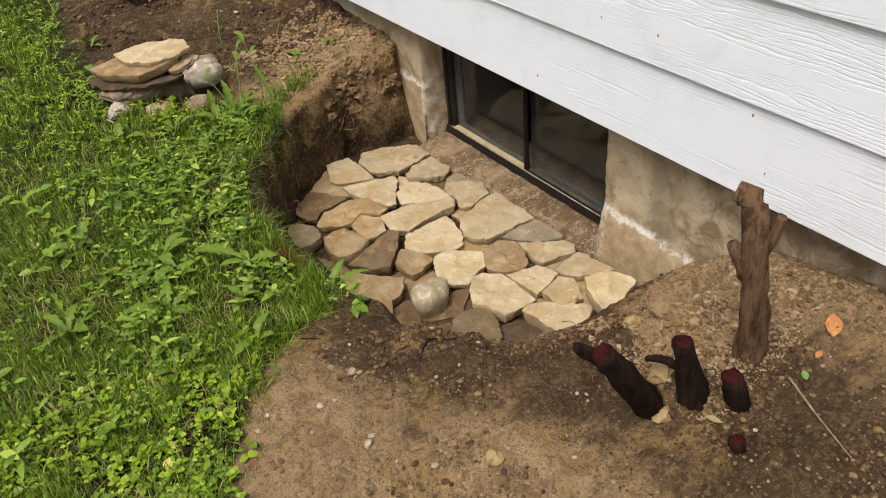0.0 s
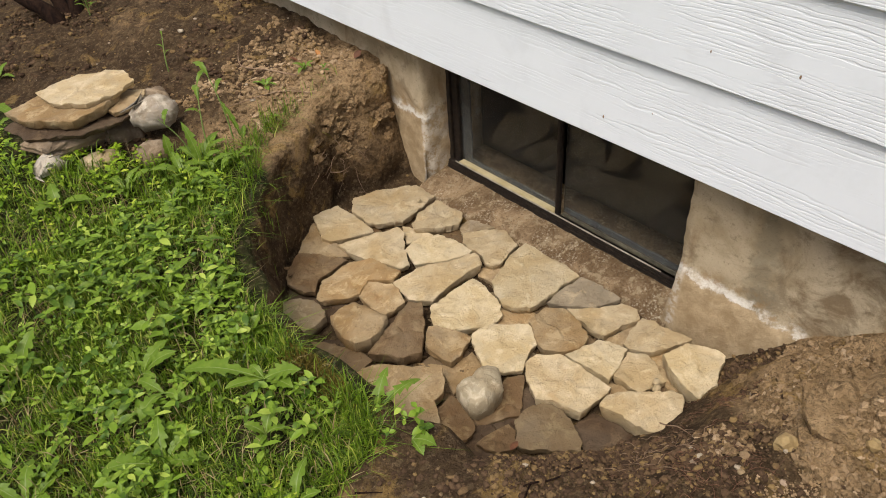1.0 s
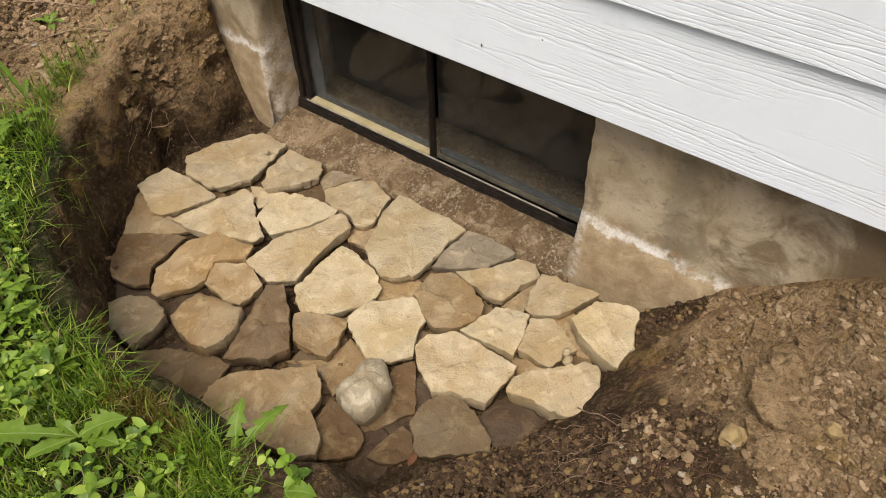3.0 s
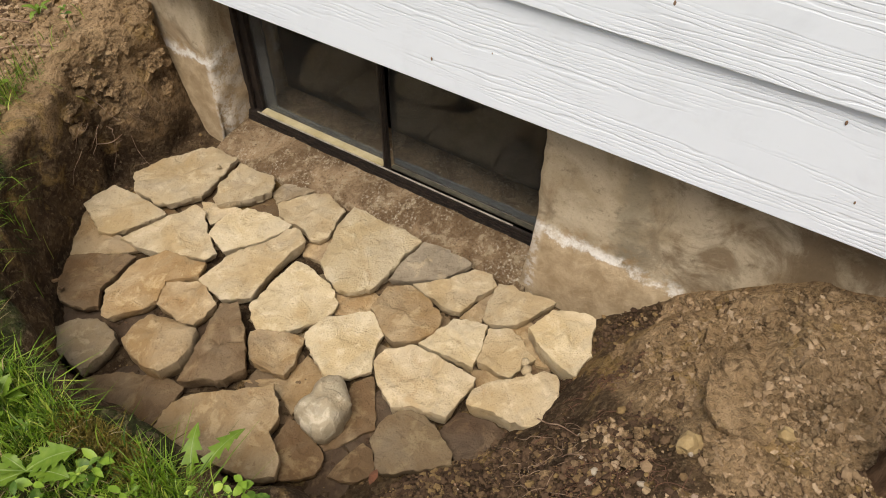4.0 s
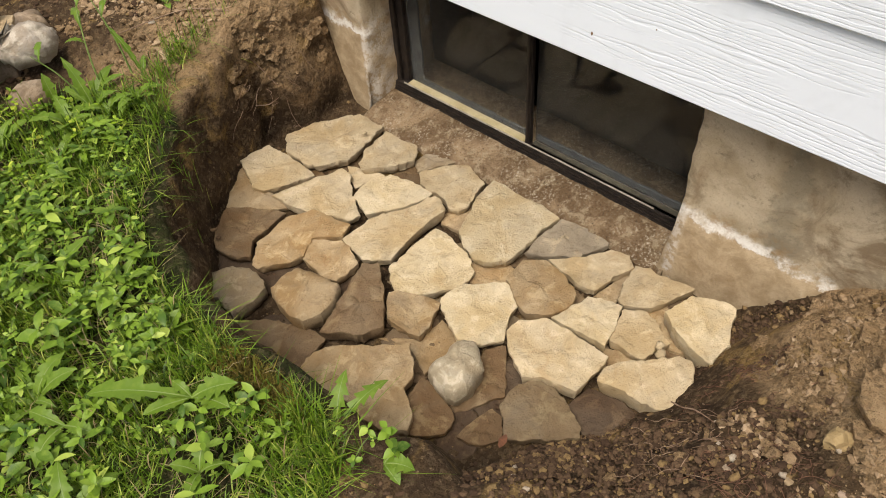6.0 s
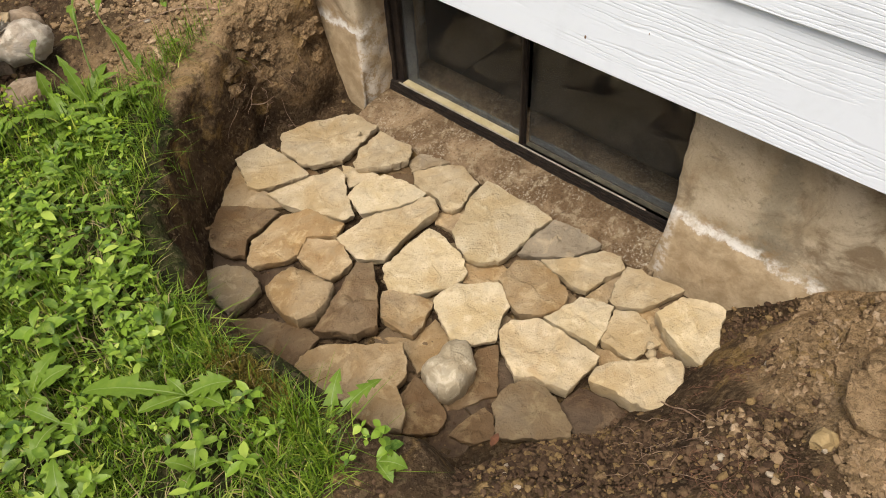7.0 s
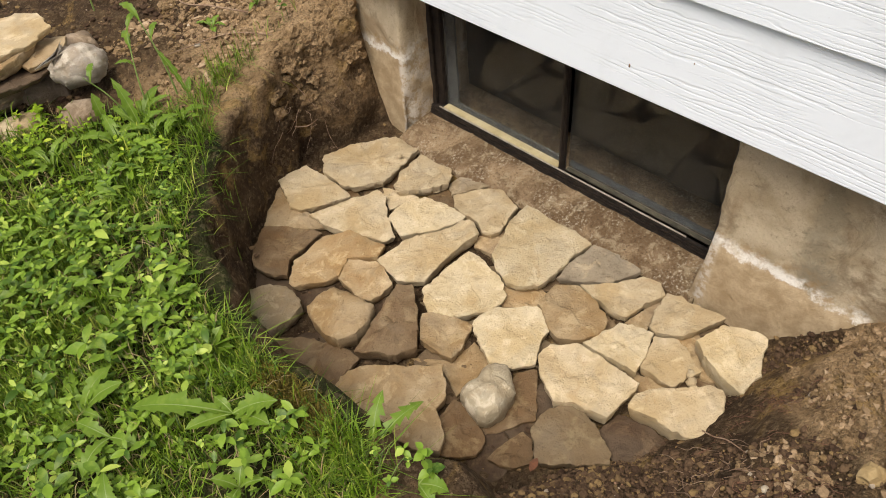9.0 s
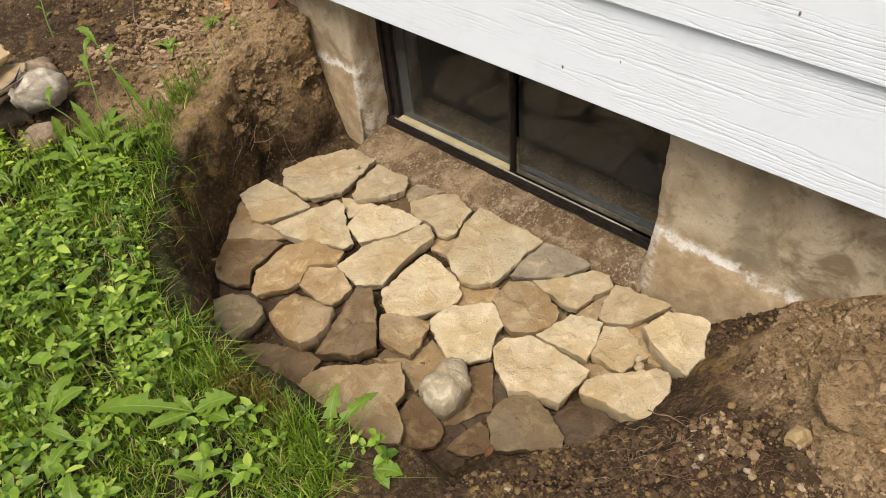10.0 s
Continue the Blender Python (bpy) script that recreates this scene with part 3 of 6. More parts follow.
def rough_block(name, x0, x1, y0, y1, z0, z1, step, material, flare=0.0, lean=0.0, chip=0.004):
    """A cast block with a slightly uneven face; flare: how far its foot stands proud; lean: slope of its flank at y0 or y1."""
    bm = bmesh.new()
    ny, nz, nx = max(1, int((y1 - y0) / step)), max(1, int((z1 - z0) / step)), max(1, int((x1 - x0) / step))
    grid = {}

    def at(i, j, k):
        if (i, j, k) not in grid:
            x, y, z = x0 + (x1 - x0) * i / nx, y0 + (y1 - y0) * j / ny, z0 + (z1 - z0) * k / nz
            f = 1 - i / nx
            p = Vector((x, y, z))
            q = noise.noise(p * 9) * chip + noise.noise(p * 34) * chip * 0.5
            foot = max(0.0, min(1.0, (0.125 + 0.055 * (y - 1.92) - z) / 0.025))
            x -= f * (flare * foot * (1 + max(0.0, 0.1 - z) * 4) + q)
            if j in (0, ny):
                edge = noise.noise(p * 26) * chip * 1.6
                y += edge
                if i == 0:
                    x += abs(noise.noise(p * 40)) * chip * 2.0
                    y += (1 if j == 0 else -1) * abs(noise.noise(p * 31)) * chip * 1.5
            if j == (0 if lean > 0 else ny) and f > 0:
                y += lean * max(0.0, (f - 0.6) / 0.4) + 0.010 * max(0.0, 0.07 - z) * (f > 0.9) / 0.07
            grid[i, j, k] = bm.verts.new((x, y, z))
        return grid[i, j, k]

    for j in range(ny):
        for k in range(nz):
            bm.faces.new((at(0, j, k), at(0, j, k + 1), at(0, j + 1, k + 1), at(0, j + 1, k)))
            bm.faces.new((at(nx, j, k), at(nx, j + 1, k), at(nx, j + 1, k + 1), at(nx, j, k + 1)))
    for i in range(nx):
        for k in range(nz):
            bm.faces.new((at(i, 0, k), at(i + 1, 0, k), at(i + 1, 0, k + 1), at(i, 0, k + 1)))
            bm.faces.new((at(i, ny, k), at(i, ny, k + 1), at(i + 1, ny, k + 1), at(i + 1, ny, k)))
        for j in range(ny):
            bm.faces.new((at(i, j, 0), at(i, j + 1, 0), at(i + 1, j + 1, 0), at(i + 1, j, 0)))
            bm.faces.new((at(i, j, nz), at(i + 1, j, nz), at(i + 1, j + 1, nz), at(i, j + 1, nz)))
    bmesh.ops.recalc_face_normals(bm, faces=bm.faces[:])
    for f in bm.faces:
        f.smooth = True
    return bm


foundation = tagged(new("wall_foundation"), "weathered rendered concrete foundation with a white lime line", "wall", kind="structure")
part("pier", rough_block("pier", WALL_X, 2.30, JAMB_Y1 - 0.002, 2.958, -0.35, 0.43, 0.013, M_CONCRETE, 0.003, 0.008), M_CONCRETE, foundation)
part("wall_face", rough_block("wall_face", WALL_X, 2.30, 1.0, OPEN_Y0, -0.35, 0.43, 0.016, M_CONCRETE, 0.011, 0.0, 0.0028), M_CONCRETE, foundation)
part("wall_run", rough_block("wall_run", WALL_X + 0.014, 2.30, 2.958, 5.6, -0.2, 0.43, 0.04, M_CONCRETE, 0.0), M_CONCRETE, foundation)
part("wall_run", box_bm(WALL_X + 0.01, 2.30, -7.0, 1.0, -0.4, 0.43), M_CONCRETE, foundation)
part("wall_run", box_bm(WALL_X + 0.016, 2.30, 5.6, 9.5, -0.4, 0.43), M_CONCRETE, foundation)
part("wall_base", box_bm(2.13, 2.30, OPEN_Y0, OPEN_Y1, -0.35, -0.07), M_CONCRETE, foundation)


def build_sill():
    """Sloping concrete sill between the piers, ragged along its outer edge."""
    ny, prof = 90, [(2.30, -0.06), (2.30, -0.012), (2.20, -0.014), (2.165, -0.016), (2.12, -0.026), (2.075, -0.036), (2.048, -0.042), (2.036, -0.052), (2.032, -0.075), (2.035, -0.14)]
    verts, faces = [], []
    for j in range(ny + 1):
        y = OPEN_Y0 - 0.002 + (OPEN_Y1 - OPEN_Y0 + 0.004) * j / ny
        for i, (x, z) in enumerate(prof):
            p = Vector((x, y, z))
            out = 0.012 * noise.noise(p * 11) + 0.005 * noise.noise(p * 45) if i > 4 else 0.0
            up = 0.0035 * noise.noise(p * 30) + 0.002 * noise.noise(p * 80) if i > 2 else 0.0
            verts.append((x - out + 0.022 * (1 - (y - OPEN_Y0) / 0.84) * (i > 4), y, z + up))
    n = len(prof)
    for j in range(ny):
        for i in range(n - 1):
            a = j * n + i
            faces.append((a, a + 1, a + n + 1, a + n))
    faces.append(tuple(range(n)))
    faces.append(tuple(ny * n + i for i in reversed(range(n))))
    ob = new("window_sill", mesh_from("window_sill", verts, faces, M_SILL))
    return tagged(ob, "sloping soil-stained concrete window sill", "window sill", kind="structure")


build_sill()

plate = part("wall_upper", box_bm(2.062, 2.28, -7.0, 9.5, 0.415, 3.0), M_WOOD, None)
tagged(plate, "timber sheathing behind the siding", "wall", kind="structure")

siding = tagged(new("wall_siding"), "white painted lap siding with embossed wood grain", "siding", kind="structure")


def siding_board(y0, y1, z):
    """One lapped board: thick at its drip edge, leaning back under the next course."""
    prof = [(2.018, z + 0.002), (2.0195, z), (2.0262, z), (2.027, z + 0.002), (2.0372, z + 0.222), (2.0288, z + 0.222), (2.0228, z + 0.10)]
    bm = bmesh.new()
    ends = []
    n = max(2, int((y1 - y0) / 0.12))
    for j in range(n + 1):
        y = y0 + (y1 - y0) * j / n
        ends.append([bm.verts.new((x + 0.0008 * math.sin(y * 2.1 + z * 9), y, zz + 0.0012 * math.sin(y * 1.3 + z * 5))) for x, zz in prof])
    k = len(prof)
    for a, b in zip(ends, ends[1:]):
        for i in range(k):
            bm.faces.new((a[i], a[(i + 1) % k], b[(i + 1) % k], b[i]))
    bm.faces.new(ends[0])
    bm.faces.new(list(reversed(ends[-1])))
    bmesh.ops.recalc_face_normals(bm, faces=bm.faces[:])
    return bm


for course in range(9):
    z = 0.402 + course * 0.198
    seams = [-7.0, (-1.2, 0.3, 1.592, -0.6)[course % 4], (4.9, 6.1, 5.3, 3.9)[course % 4], 9.5]
    for a, b in zip(seams, seams[1:]):
        part("board", siding_board(a + 0.0008, b - 0.0008, z), M_SIDING, siding)


def nail_mark(y, z, size):
    bm = bmesh.new()
    bmesh.ops.create_icosphere(bm, subdivisions=1, radius=1.0)
    for v in bm.verts:
        v.co = Vector((v.co.x * 0.0012, v.co.y * size * 0.5, v.co.z * size))
    lean = 2.018 + (z - 0.402) % 0.198 * 0.048
    ob = part("nail_mark", bm, M_ROOT, None)
    ob.location = (lean - 0.0006, y, z)
    ob.parent = siding


for y, z, size in [(2.112, 0.452, 0.004), (1.74, 0.665, 0.004), (2.35, 0.70, 0.003), (1.50, 0.575, 0.004), (1.90, 0.66, 0.003), (1.593, 0.90, 0.004), (2.0, 0.50, 0.002), (1.45, 0.47, 0.003)]:
    nail_mark(y, z, size)

# basement behind the window
basement = tagged(new("basement_room"), "dark unlit basement behind the window", "room", kind="structure")
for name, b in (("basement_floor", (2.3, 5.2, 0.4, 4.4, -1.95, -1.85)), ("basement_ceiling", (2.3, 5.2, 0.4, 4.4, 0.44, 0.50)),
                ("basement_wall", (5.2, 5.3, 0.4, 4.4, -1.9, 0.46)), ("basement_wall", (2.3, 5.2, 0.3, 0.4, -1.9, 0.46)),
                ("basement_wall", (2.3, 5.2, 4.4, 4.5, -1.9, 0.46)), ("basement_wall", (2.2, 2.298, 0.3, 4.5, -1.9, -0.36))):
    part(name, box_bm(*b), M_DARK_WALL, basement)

# ---- the basement window ----
window = tagged(new("window_1"), "dark brown metal basement slider window with two dusty panes", "window", kind="structure")
WX = 2.172
part("window_frame", box_bm(2.147, 2.176, OPEN_Y0, JAMB_Y1, -0.034, -0.016, 0.002), M_FRAME, window)
for x, z0, z1 in ((2.1495, -0.0155, -0.0105), (2.1520, -0.0100, -0.0050), (2.1545, -0.0045, 0.0005)):
    part("sill_rail", box_bm(x, 2.176, OPEN_Y0, JAMB_Y1, z0, z1, 0.001), M_FRAME, window)
part("sash_lip", box_bm(2.157, 2.1600, OPEN_Y0 + 0.085, 2.735, 0.001, 0.0055, 0.001), M_LIP, window, "thin pale worn lip of the lower rail")
part("head_rail", box_bm(WX - 0.004, WX + 0.05, OPEN_Y0, JAMB_Y1, 0.385, 0.412, 0.002), M_FRAME, window)
part("stile", box_bm(WX, WX + 0.05, 2.726, JAMB_Y1, -0.010, 0.385, 0.002), M_FRAME, window)
part("stile", box_bm(WX - 0.010, WX - 0.001, JAMB_Y1 - 0.014, JAMB_Y1, -0.004, 0.385, 0.001), M_FRAME, window)
part("stile", box_bm(WX, WX + 0.05, OPEN_Y0, OPEN_Y0 + 0.036, -0.010, 0.385, 0.002), M_FRAME, window)
part("mullion", box_bm(2.1625, 2.176, 2.337, 2.351, 0.001, 0.385, 0.002), M_FRAME, window)
part("mullion", box_bm(2.1595, 2.1620, 2.341, 2.346, 0.003, 0.385, 0.001), M_FRAME, window)
part("track", box_bm(2.161, 2.182, 2.353, 2.724, -0.008, 0.0052, 0.0015), M_TRACK, window, "cream vinyl sash rail")
part("track", box_bm(2.161, 2.170, OPEN_Y0 + 0.037, 2.335, -0.008, 0.0005, 0.001), M_TRACK_GREY, window, "weathered greenish sash rail")
part("track", box_bm(2.1705, 2.182, OPEN_Y0 + 0.037, 2.335, -0.008, 0.0035, 0.001), M_TRACK_GREY, window, "weathered greenish sash rail")
for y0, y1, x in ((2.353, 2.725, 2.1835), (OPEN_Y0 + 0.037, 2.335, 2.1835)):
    pane = part("pane", box_bm(x, x + 0.004, y0, y1, 0.002, 0.386), M_GLASS, window, "dusty clear glass pane")
    pane.visible_shadow = False
    mesh_screen = part("insect_screen", box_bm(x - 0.0022, x - 0.0016, y0, y1, 0.006, 0.384), M_SCREEN, window, "fine dark insect screen")
    mesh_screen.visible_shadow = False


def sealant(y0, y1, z0, z1, upright):
    """A ragged grey strip on the inner side of a pane."""
    n = 46
    verts, faces = [], []
    x = 2.1885
    for i in range(n + 1):
        t = i / n
        r = 0.0035 * noise.noise(Vector((t * 13, y0 * 9, z0 * 7))) + 0.002 * noise.noise(Vector((t * 37, 2.0, z0)))
        if upright:
            z = z0 + (z1 - z0) * t
            ring = [(x, y1, z), (x, y0 + r, z), (x + 0.006, y0 + r, z), (x + 0.006, y1, z)]
        else:
            y = y0 + (y1 - y0) * t
            ring = [(x, y, z0), (x, y, z1 + r), (x + 0.006, y, z1 + r), (x + 0.006, y, z0)]
        verts += ring
    for i in range(n):
        for k in range(4):
            a, b = i * 4 + k, i * 4 + (k + 1) % 4
            faces.append((a, b, b + 4, a + 4))
    faces += [(3, 2, 1, 0), tuple(n * 4 + k for k in range(4))]
    put_mesh("sealant", mesh_from("sealant", verts, faces, M_PANE_STRIP, False), window, "ragged grey strip behind the glass")


sealant(2.692, 2.724, 0.012, 0.385, True)
sealant(2.356, 2.724, 0.003, 0.015, False)
sealant(OPEN_Y0 + 0.04, 2.334, 0.004, 0.018, False)

# ---- flagstones ----


def stone_mesh(outline, thick, seed, dome=0.0, rough=1.0):
    """A slab from its corners (in centimetres round its middle): broken edges, a worn uneven top, rough flanks."""
    rnd = random.Random(seed)
    off = Vector((rnd.uniform(-50, 50), rnd.uniform(-50, 50), rnd.uniform(-50, 50)))
    pts = [Vector((a / 100, b / 100, 0)) for a, b in outline]
    edge = []
    for a, b in zip(pts, pts[1:] + pts[:1]):
        n = max(2, int((b - a).length / 0.007))
        for i in range(n):
            edge.append(a.lerp(b, i / n))
    for _ in range(1 if dome > 0.02 else 0):
        edge = [(edge[i - 1] + edge[i] * 2 + edge[(i + 1) % len(edge)]) / 4 for i in range(len(edge))]
    out = []
    for p in edge:
        j = noise.noise(p * 34 + off) * 0.0040 + noise.noise(p * 95 + off) * 0.0034 + noise.noise(p * 230 + off) * 0.0018
        j -= 0.008 * max(0.0, noise.noise(p * 52 + off * 3) - 0.35)
        out.append(p + p.normalized() * j * rough)
    if dome:
        rings = [(0.80, -thick), (0.95, -thick * 0.6), (1.0, -thick * 0.3), (0.975, -0.1 * dome), (0.90, 0.25 * dome), (0.76, 0.55 * dome), (0.58, 0.78 * dome), (0.38, 0.92 * dome), (0.18, 0.99 * dome)]
    else:
        rings = [(0.84, -thick), (0.935, -thick * 0.75), (0.965, -thick * 0.5), (0.988, -thick * 0.3), (1.0, -0.0022), (0.988, -0.0001), (0.93, 0.0), (0.85, 0), (0.77, 0), (0.69, 0), (0.60, 0), (0.51, 0), (0.42, 0), (0.33, 0), (0.24, 0), (0.15, 0), (0.07, 0)]
    tx, ty = rnd.uniform(-0.035, 0.035), rnd.uniform(-0.035, 0.035)
    step = rnd.uniform(-0.25, 0.25)
    verts, faces = [], []

    def top(p, s, z):
        q = Vector((p.x * s, p.y * s, 0))
        f = 1.0 if s < 0.99 or dome else 0.6
        big = 1.7 if dome else 1.0
        h = (noise.noise(q * 15 + off) * 0.0030 * big + noise.noise(q * 42 + off) * 0.0022 * big + noise.noise(q * 110 + off) * 0.0012) * f * rough
        layer = noise.noise(q * 11 + off * 1.5) + 0.4 * noise.noise(q * 60 + off) - step
        h += 0.0016 * max(-1.0, min(1.0, layer * 16)) * rough
        side = noise.noise(Vector((q.x * 60, q.y * 60, z * 320)) + off) * 0.0032 * rough if z < -0.002 else 0.0
        q = q + q.normalized() * side if q.length else q
        return (q.x, q.y, z + (h if z > -0.006 else 0) + q.x * tx + q.y * ty)

    for s, z in rings:
        verts += [top(p, s, z) for p in out]
    n = len(out)
    for r in range(len(rings) - 1):
        for i in range(n):
            a, b = r * n + i, r * n + (i + 1) % n
            faces.append((a, b, b + n, a + n))
    verts.append(top(Vector((0, 0, 0)), 0, dome))
    last = (len(rings) - 1) * n
    for i in range(n):
        faces.append((last + i, last + (i + 1) % n, len(verts) - 1))
    faces.append(tuple(reversed(range(n))))
    return verts, faces


BED_Z = -0.056
STONE_LABEL = {
    "pale": "pale cream sandstone flagstone in the well", "buff": "buff sandstone flagstone with broken edges",
    "tan": "tan sandstone flagstone smeared with soil", "brown": "brown damp sandstone slab in the well",
    "umber": "large umber-brown sandstone slab in the well", "dark": "soil-covered dark slab low in the well", "grey": "grey-buff slab wedged beside the sill",
    "slate": "blue-grey slab against the window sill", "cob": "rounded pale grey cobble among the flagstones",
}
COUNT = 0


def stone(tone, x, y, z, outline, thick=None, dome=0.0, label="", name="flagstone", group="flagstones in the window well"):
    global COUNT
    COUNT += 1
    if thick is None:
        thick = max(0.016, z - BED_Z + 0.002)
    verts, faces = stone_mesh(outline, thick, COUNT, dome)
    me = mesh_from(name, verts, faces, STONE[tone])
    me.set_sharp_from_angle(angle=radians(32))
    ob = new(name, me)
    ob.location = (x, y, z)
    return tagged(ob, label or STONE_LABEL[tone], "stone", group)


stone("buff", 1.914, 2.749, -0.03, [(-10, 5.4), (-10.4, -1.2), (-9.1, -4.8), (-2.9, -8.7), (3.4, -8.1), (11.6, -6.3), (11.4, 1.7), (1.7, 8.2), (-5.9, 10.3)])
stone("buff", 1.756, 2.781, -0.03, [(-7.2, -1.4), (-6.4, -4.2), (-1.7, -6.7), (5, -9.4), (5.3, -5), (5.4, 4), (4.8, 7.5), (0.4, 8), (-3.8, 7.8)])
stone("buff", 1.966, 2.605, -0.03, [(-8.1, 0.7), (-3, -4.4), (1.8, -6.8), (6.3, -3.7), (5.6, 1), (5, 5.8), (-2.6, 5.1), (-7, 3)])
stone("buff", 1.769, 2.617, -0.03, [(-7.1, 1.8), (-3.9, -5.6), (-1.9, -10.4), (0.6, -11.4), (4.2, -5.1), (8.7, 0.4), (8.9, 3.6), (-7.3, 9.7)])
stone("pale", 1.867, 2.505, -0.03, [(-7.9, -0.2), (-5.6, -2.1), (-0.6, -5.5), (4.2, -7.4), (6.4, -7.7), (6.4, -3.3), (4.8, 4.4), (-2.2, 7.1), (-5.4, 6.1)])
stone("buff", 1.88, 2.609, -0.045, [(-1.7, 3), (-4.1, -1.6), (3.5, -4.3), (2.6, 0.4), (0.3, 5.5)])
stone("buff", 1.979, 2.414, -0.03, [(-4.7, 5.7), (-5, -2), (-6.4, -4.5), (-5.6, -6.7), (-3.6, -7.6), (4.7, -5.6), (6.9, 0.9), (5.8, 4.2), (-2, 8.8)])
stone("grey", 2.017, 2.516, -0.05, [(-4.4, 0.3), (3.6, -4.9), (2.8, -0.4), (1.5, 3.2), (-2.4, 3.3)])
stone("buff", 1.792, 2.416, -0.025, [(-10.3, -0.4), (-6.9, -5.8), (-3.7, -5.2), (5.2, -4.6), (10.5, -5.5), (13.2, -2), (12, 0.9), (8.7, 1), (-1.1, 6.4), (-8.9, 6.9)])
stone("pale", 1.771, 2.286, -0.03, [(-0.9, 6.8), (-6.5, 6.2), (-9.8, 1.2), (-6.7, -4.4), (-1.4, -7.7), (3.6, -8.3), (6.5, -5.6), (8.5, 3.5), (8.1, 6.3)])
stone("tan", 1.67, 2.759, -0.042, [(-1.9, 5.4), (-6.4, 1.4), (1.2, -8.3), (3.7, -10.5), (3.4, -3), (2.1, 2.2), (4.8, 9.9)])
stone("brown", 1.586, 2.683, -0.034, [(-7.6, -0.4), (-7.3, -4.3), (-4.5, -8.7), (-0.9, -5), (3.2, -4.6), (9, -3.4), (8.3, 0), (2, 8.6), (-5.4, 4)])
stone("tan", 1.645, 2.567, -0.03, [(-10.9, -0.6), (-6.4, -4), (-2.7, -5.4), (1.7, -3.3), (6.2, -7.9), (9.4, -7.3), (8.8, -1.3), (8, 2.8), (2.5, 6.6), (-6.7, 5.6), (-11.1, 1.3)])
stone("tan", 1.649, 2.465, -0.03, [(-3.9, 1.9), (-4.9, -2.9), (-3.3, -5.6), (-0.5, -6.2), (2.5, -6.1), (4.7, -1.3), (5, 1.9), (1.5, 7.1), (-1, 6.2), (-3.7, 5.1)])
stone("grey", 1.469, 2.551, -0.02, [(-4.7, 1.7), (-4.9, -5.4), (0.7, -5.9), (3.8, -5), (5.2, -2.9), (5.4, 2), (3.1, 5), (-1.3, 6.9), (-3.7, 4.9)], thick=0.045, dome=0.007, label="rounded grey fieldstone beside the earth bank", name="fieldstone")
stone("tan", 1.543, 2.421, -0.01, [(-5.2, 1.9), (-5.9, -2.5), (-5, -5.5), (-1.3, -6.9), (3.2, -6), (5.9, -3.9), (4.9, 2.7), (3.9, 6.3), (1.7, 7.4), (-3.5, 6.5)], thick=0.055, dome=0.014, label="rounded tan fieldstone among the slabs", name="fieldstone")
stone("brown", 1.6, 2.319, -0.015, [(-5, -5.8), (-0.9, -7.5), (5.2, -1.6), (9.6, 4.4), (7.4, 7.1), (0.5, 4.6), (-9.9, 0.9)])
stone("tan", 1.656, 2.236, -0.03, [(-4.3, -2.5), (-3.6, -5.7), (-0.7, -5.3), (5.2, -3.1), (4.9, -0.2), (2.1, 5.4), (0.6, 6.9), (-4.5, 2.5)])
stone("pale", 1.743, 2.134, -0.03, [(-5.4, 4.3), (-8, -1.1), (-5.8, -5.5), (-2.4, -8.2), (0.5, -6.2), (5.3, -4.9), (8, -2.4), (8.7, 0.5), (3.1, 6.6), (-0.8, 7.9), (-3.3, 7.6)])
stone("cob", 1.606, 2.065, 0.0, [(-5.7, -1.5), (-5.4, -3.4), (-2.7, -4.4), (0.8, -4.2), (3.3, -3.4), (6.4, 1), (5.9, 3), (3.9, 4.2), (1, 3.8), (-4.1, 4)], thick=0.06, dome=0.024, label="rounded pale grey cobble among the flagstones", name="cobble")
stone("tan", 1.482, 2.195, -0.015, [(-8.3, 7.8), (-6.8, -3.1), (-5.2, -11.3), (-2.6, -14.4), (0.6, -12.6), (3.6, -7.8), (6.1, -7.6), (8.6, -5.7), (11.1, -1.8), (6, 3.8), (-0.2, 10.4), (-3.8, 11.3), (-7.4, 9.7)])
stone("brown", 1.443, 2.393, -0.045, [(-4.5, 5.3), (-5.1, -2.7), (-3.2, -8.4), (0.7, -8.1), (6.4, -7), (6.1, -2), (3, 5.3), (-1.9, 10.6), (-4.5, 11.1)])
stone("brown", 1.517, 2.065, -0.04, [(-3.6, -3.7), (-1.2, -5.6), (1.9, -4.9), (3.4, -2.9), (5, 3.6), (4.6, 5.5), (-0.2, 4.6), (-6, 0.5)])
stone("brown", 1.633, 2.034, -0.05, [(-8, -0.2), (-5.9, -1.9), (-1.8, -4.1), (0, -5.3), (8.8, 1.5), (5.8, 4), (-0.7, 2.6), (-6.7, 3.1)])
stone("brown", 1.56, 1.969, -0.05, [(-2.8, -1.7), (0.7, -3.9), (3.5, -0.8), (4.5, 1.7), (-1.6, 2.7), (-4.4, 2.6)])
stone("umber", 1.636, 1.91, -0.03, [(-7.4, 1.9), (-5.9, -1.4), (0.6, -8.7), (2.3, -7.7), (4.5, -3.1), (6.2, 0.7), (5.4, 4.7), (2.6, 6.6), (-2.7, 6.1)])
stone("dark", 1.714, 1.825, -0.05, [(-5.9, 0.4), (-2.6, -4.6), (3.3, -6.7), (4.8, -0.9), (3, 5.4), (-2.3, 6.1)])
stone("buff", 1.749, 1.963, -0.02, [(-4.5, 6.9), (-8.1, 1), (-5.7, -1.8), (-5.1, -5.9), (-4.4, -8.5), (-0.9, -8.6), (4.1, -8.7), (5.8, -8.5), (6.2, 3.1), (6.1, 5.1), (1.8, 9.5), (-1.5, 9.7)])
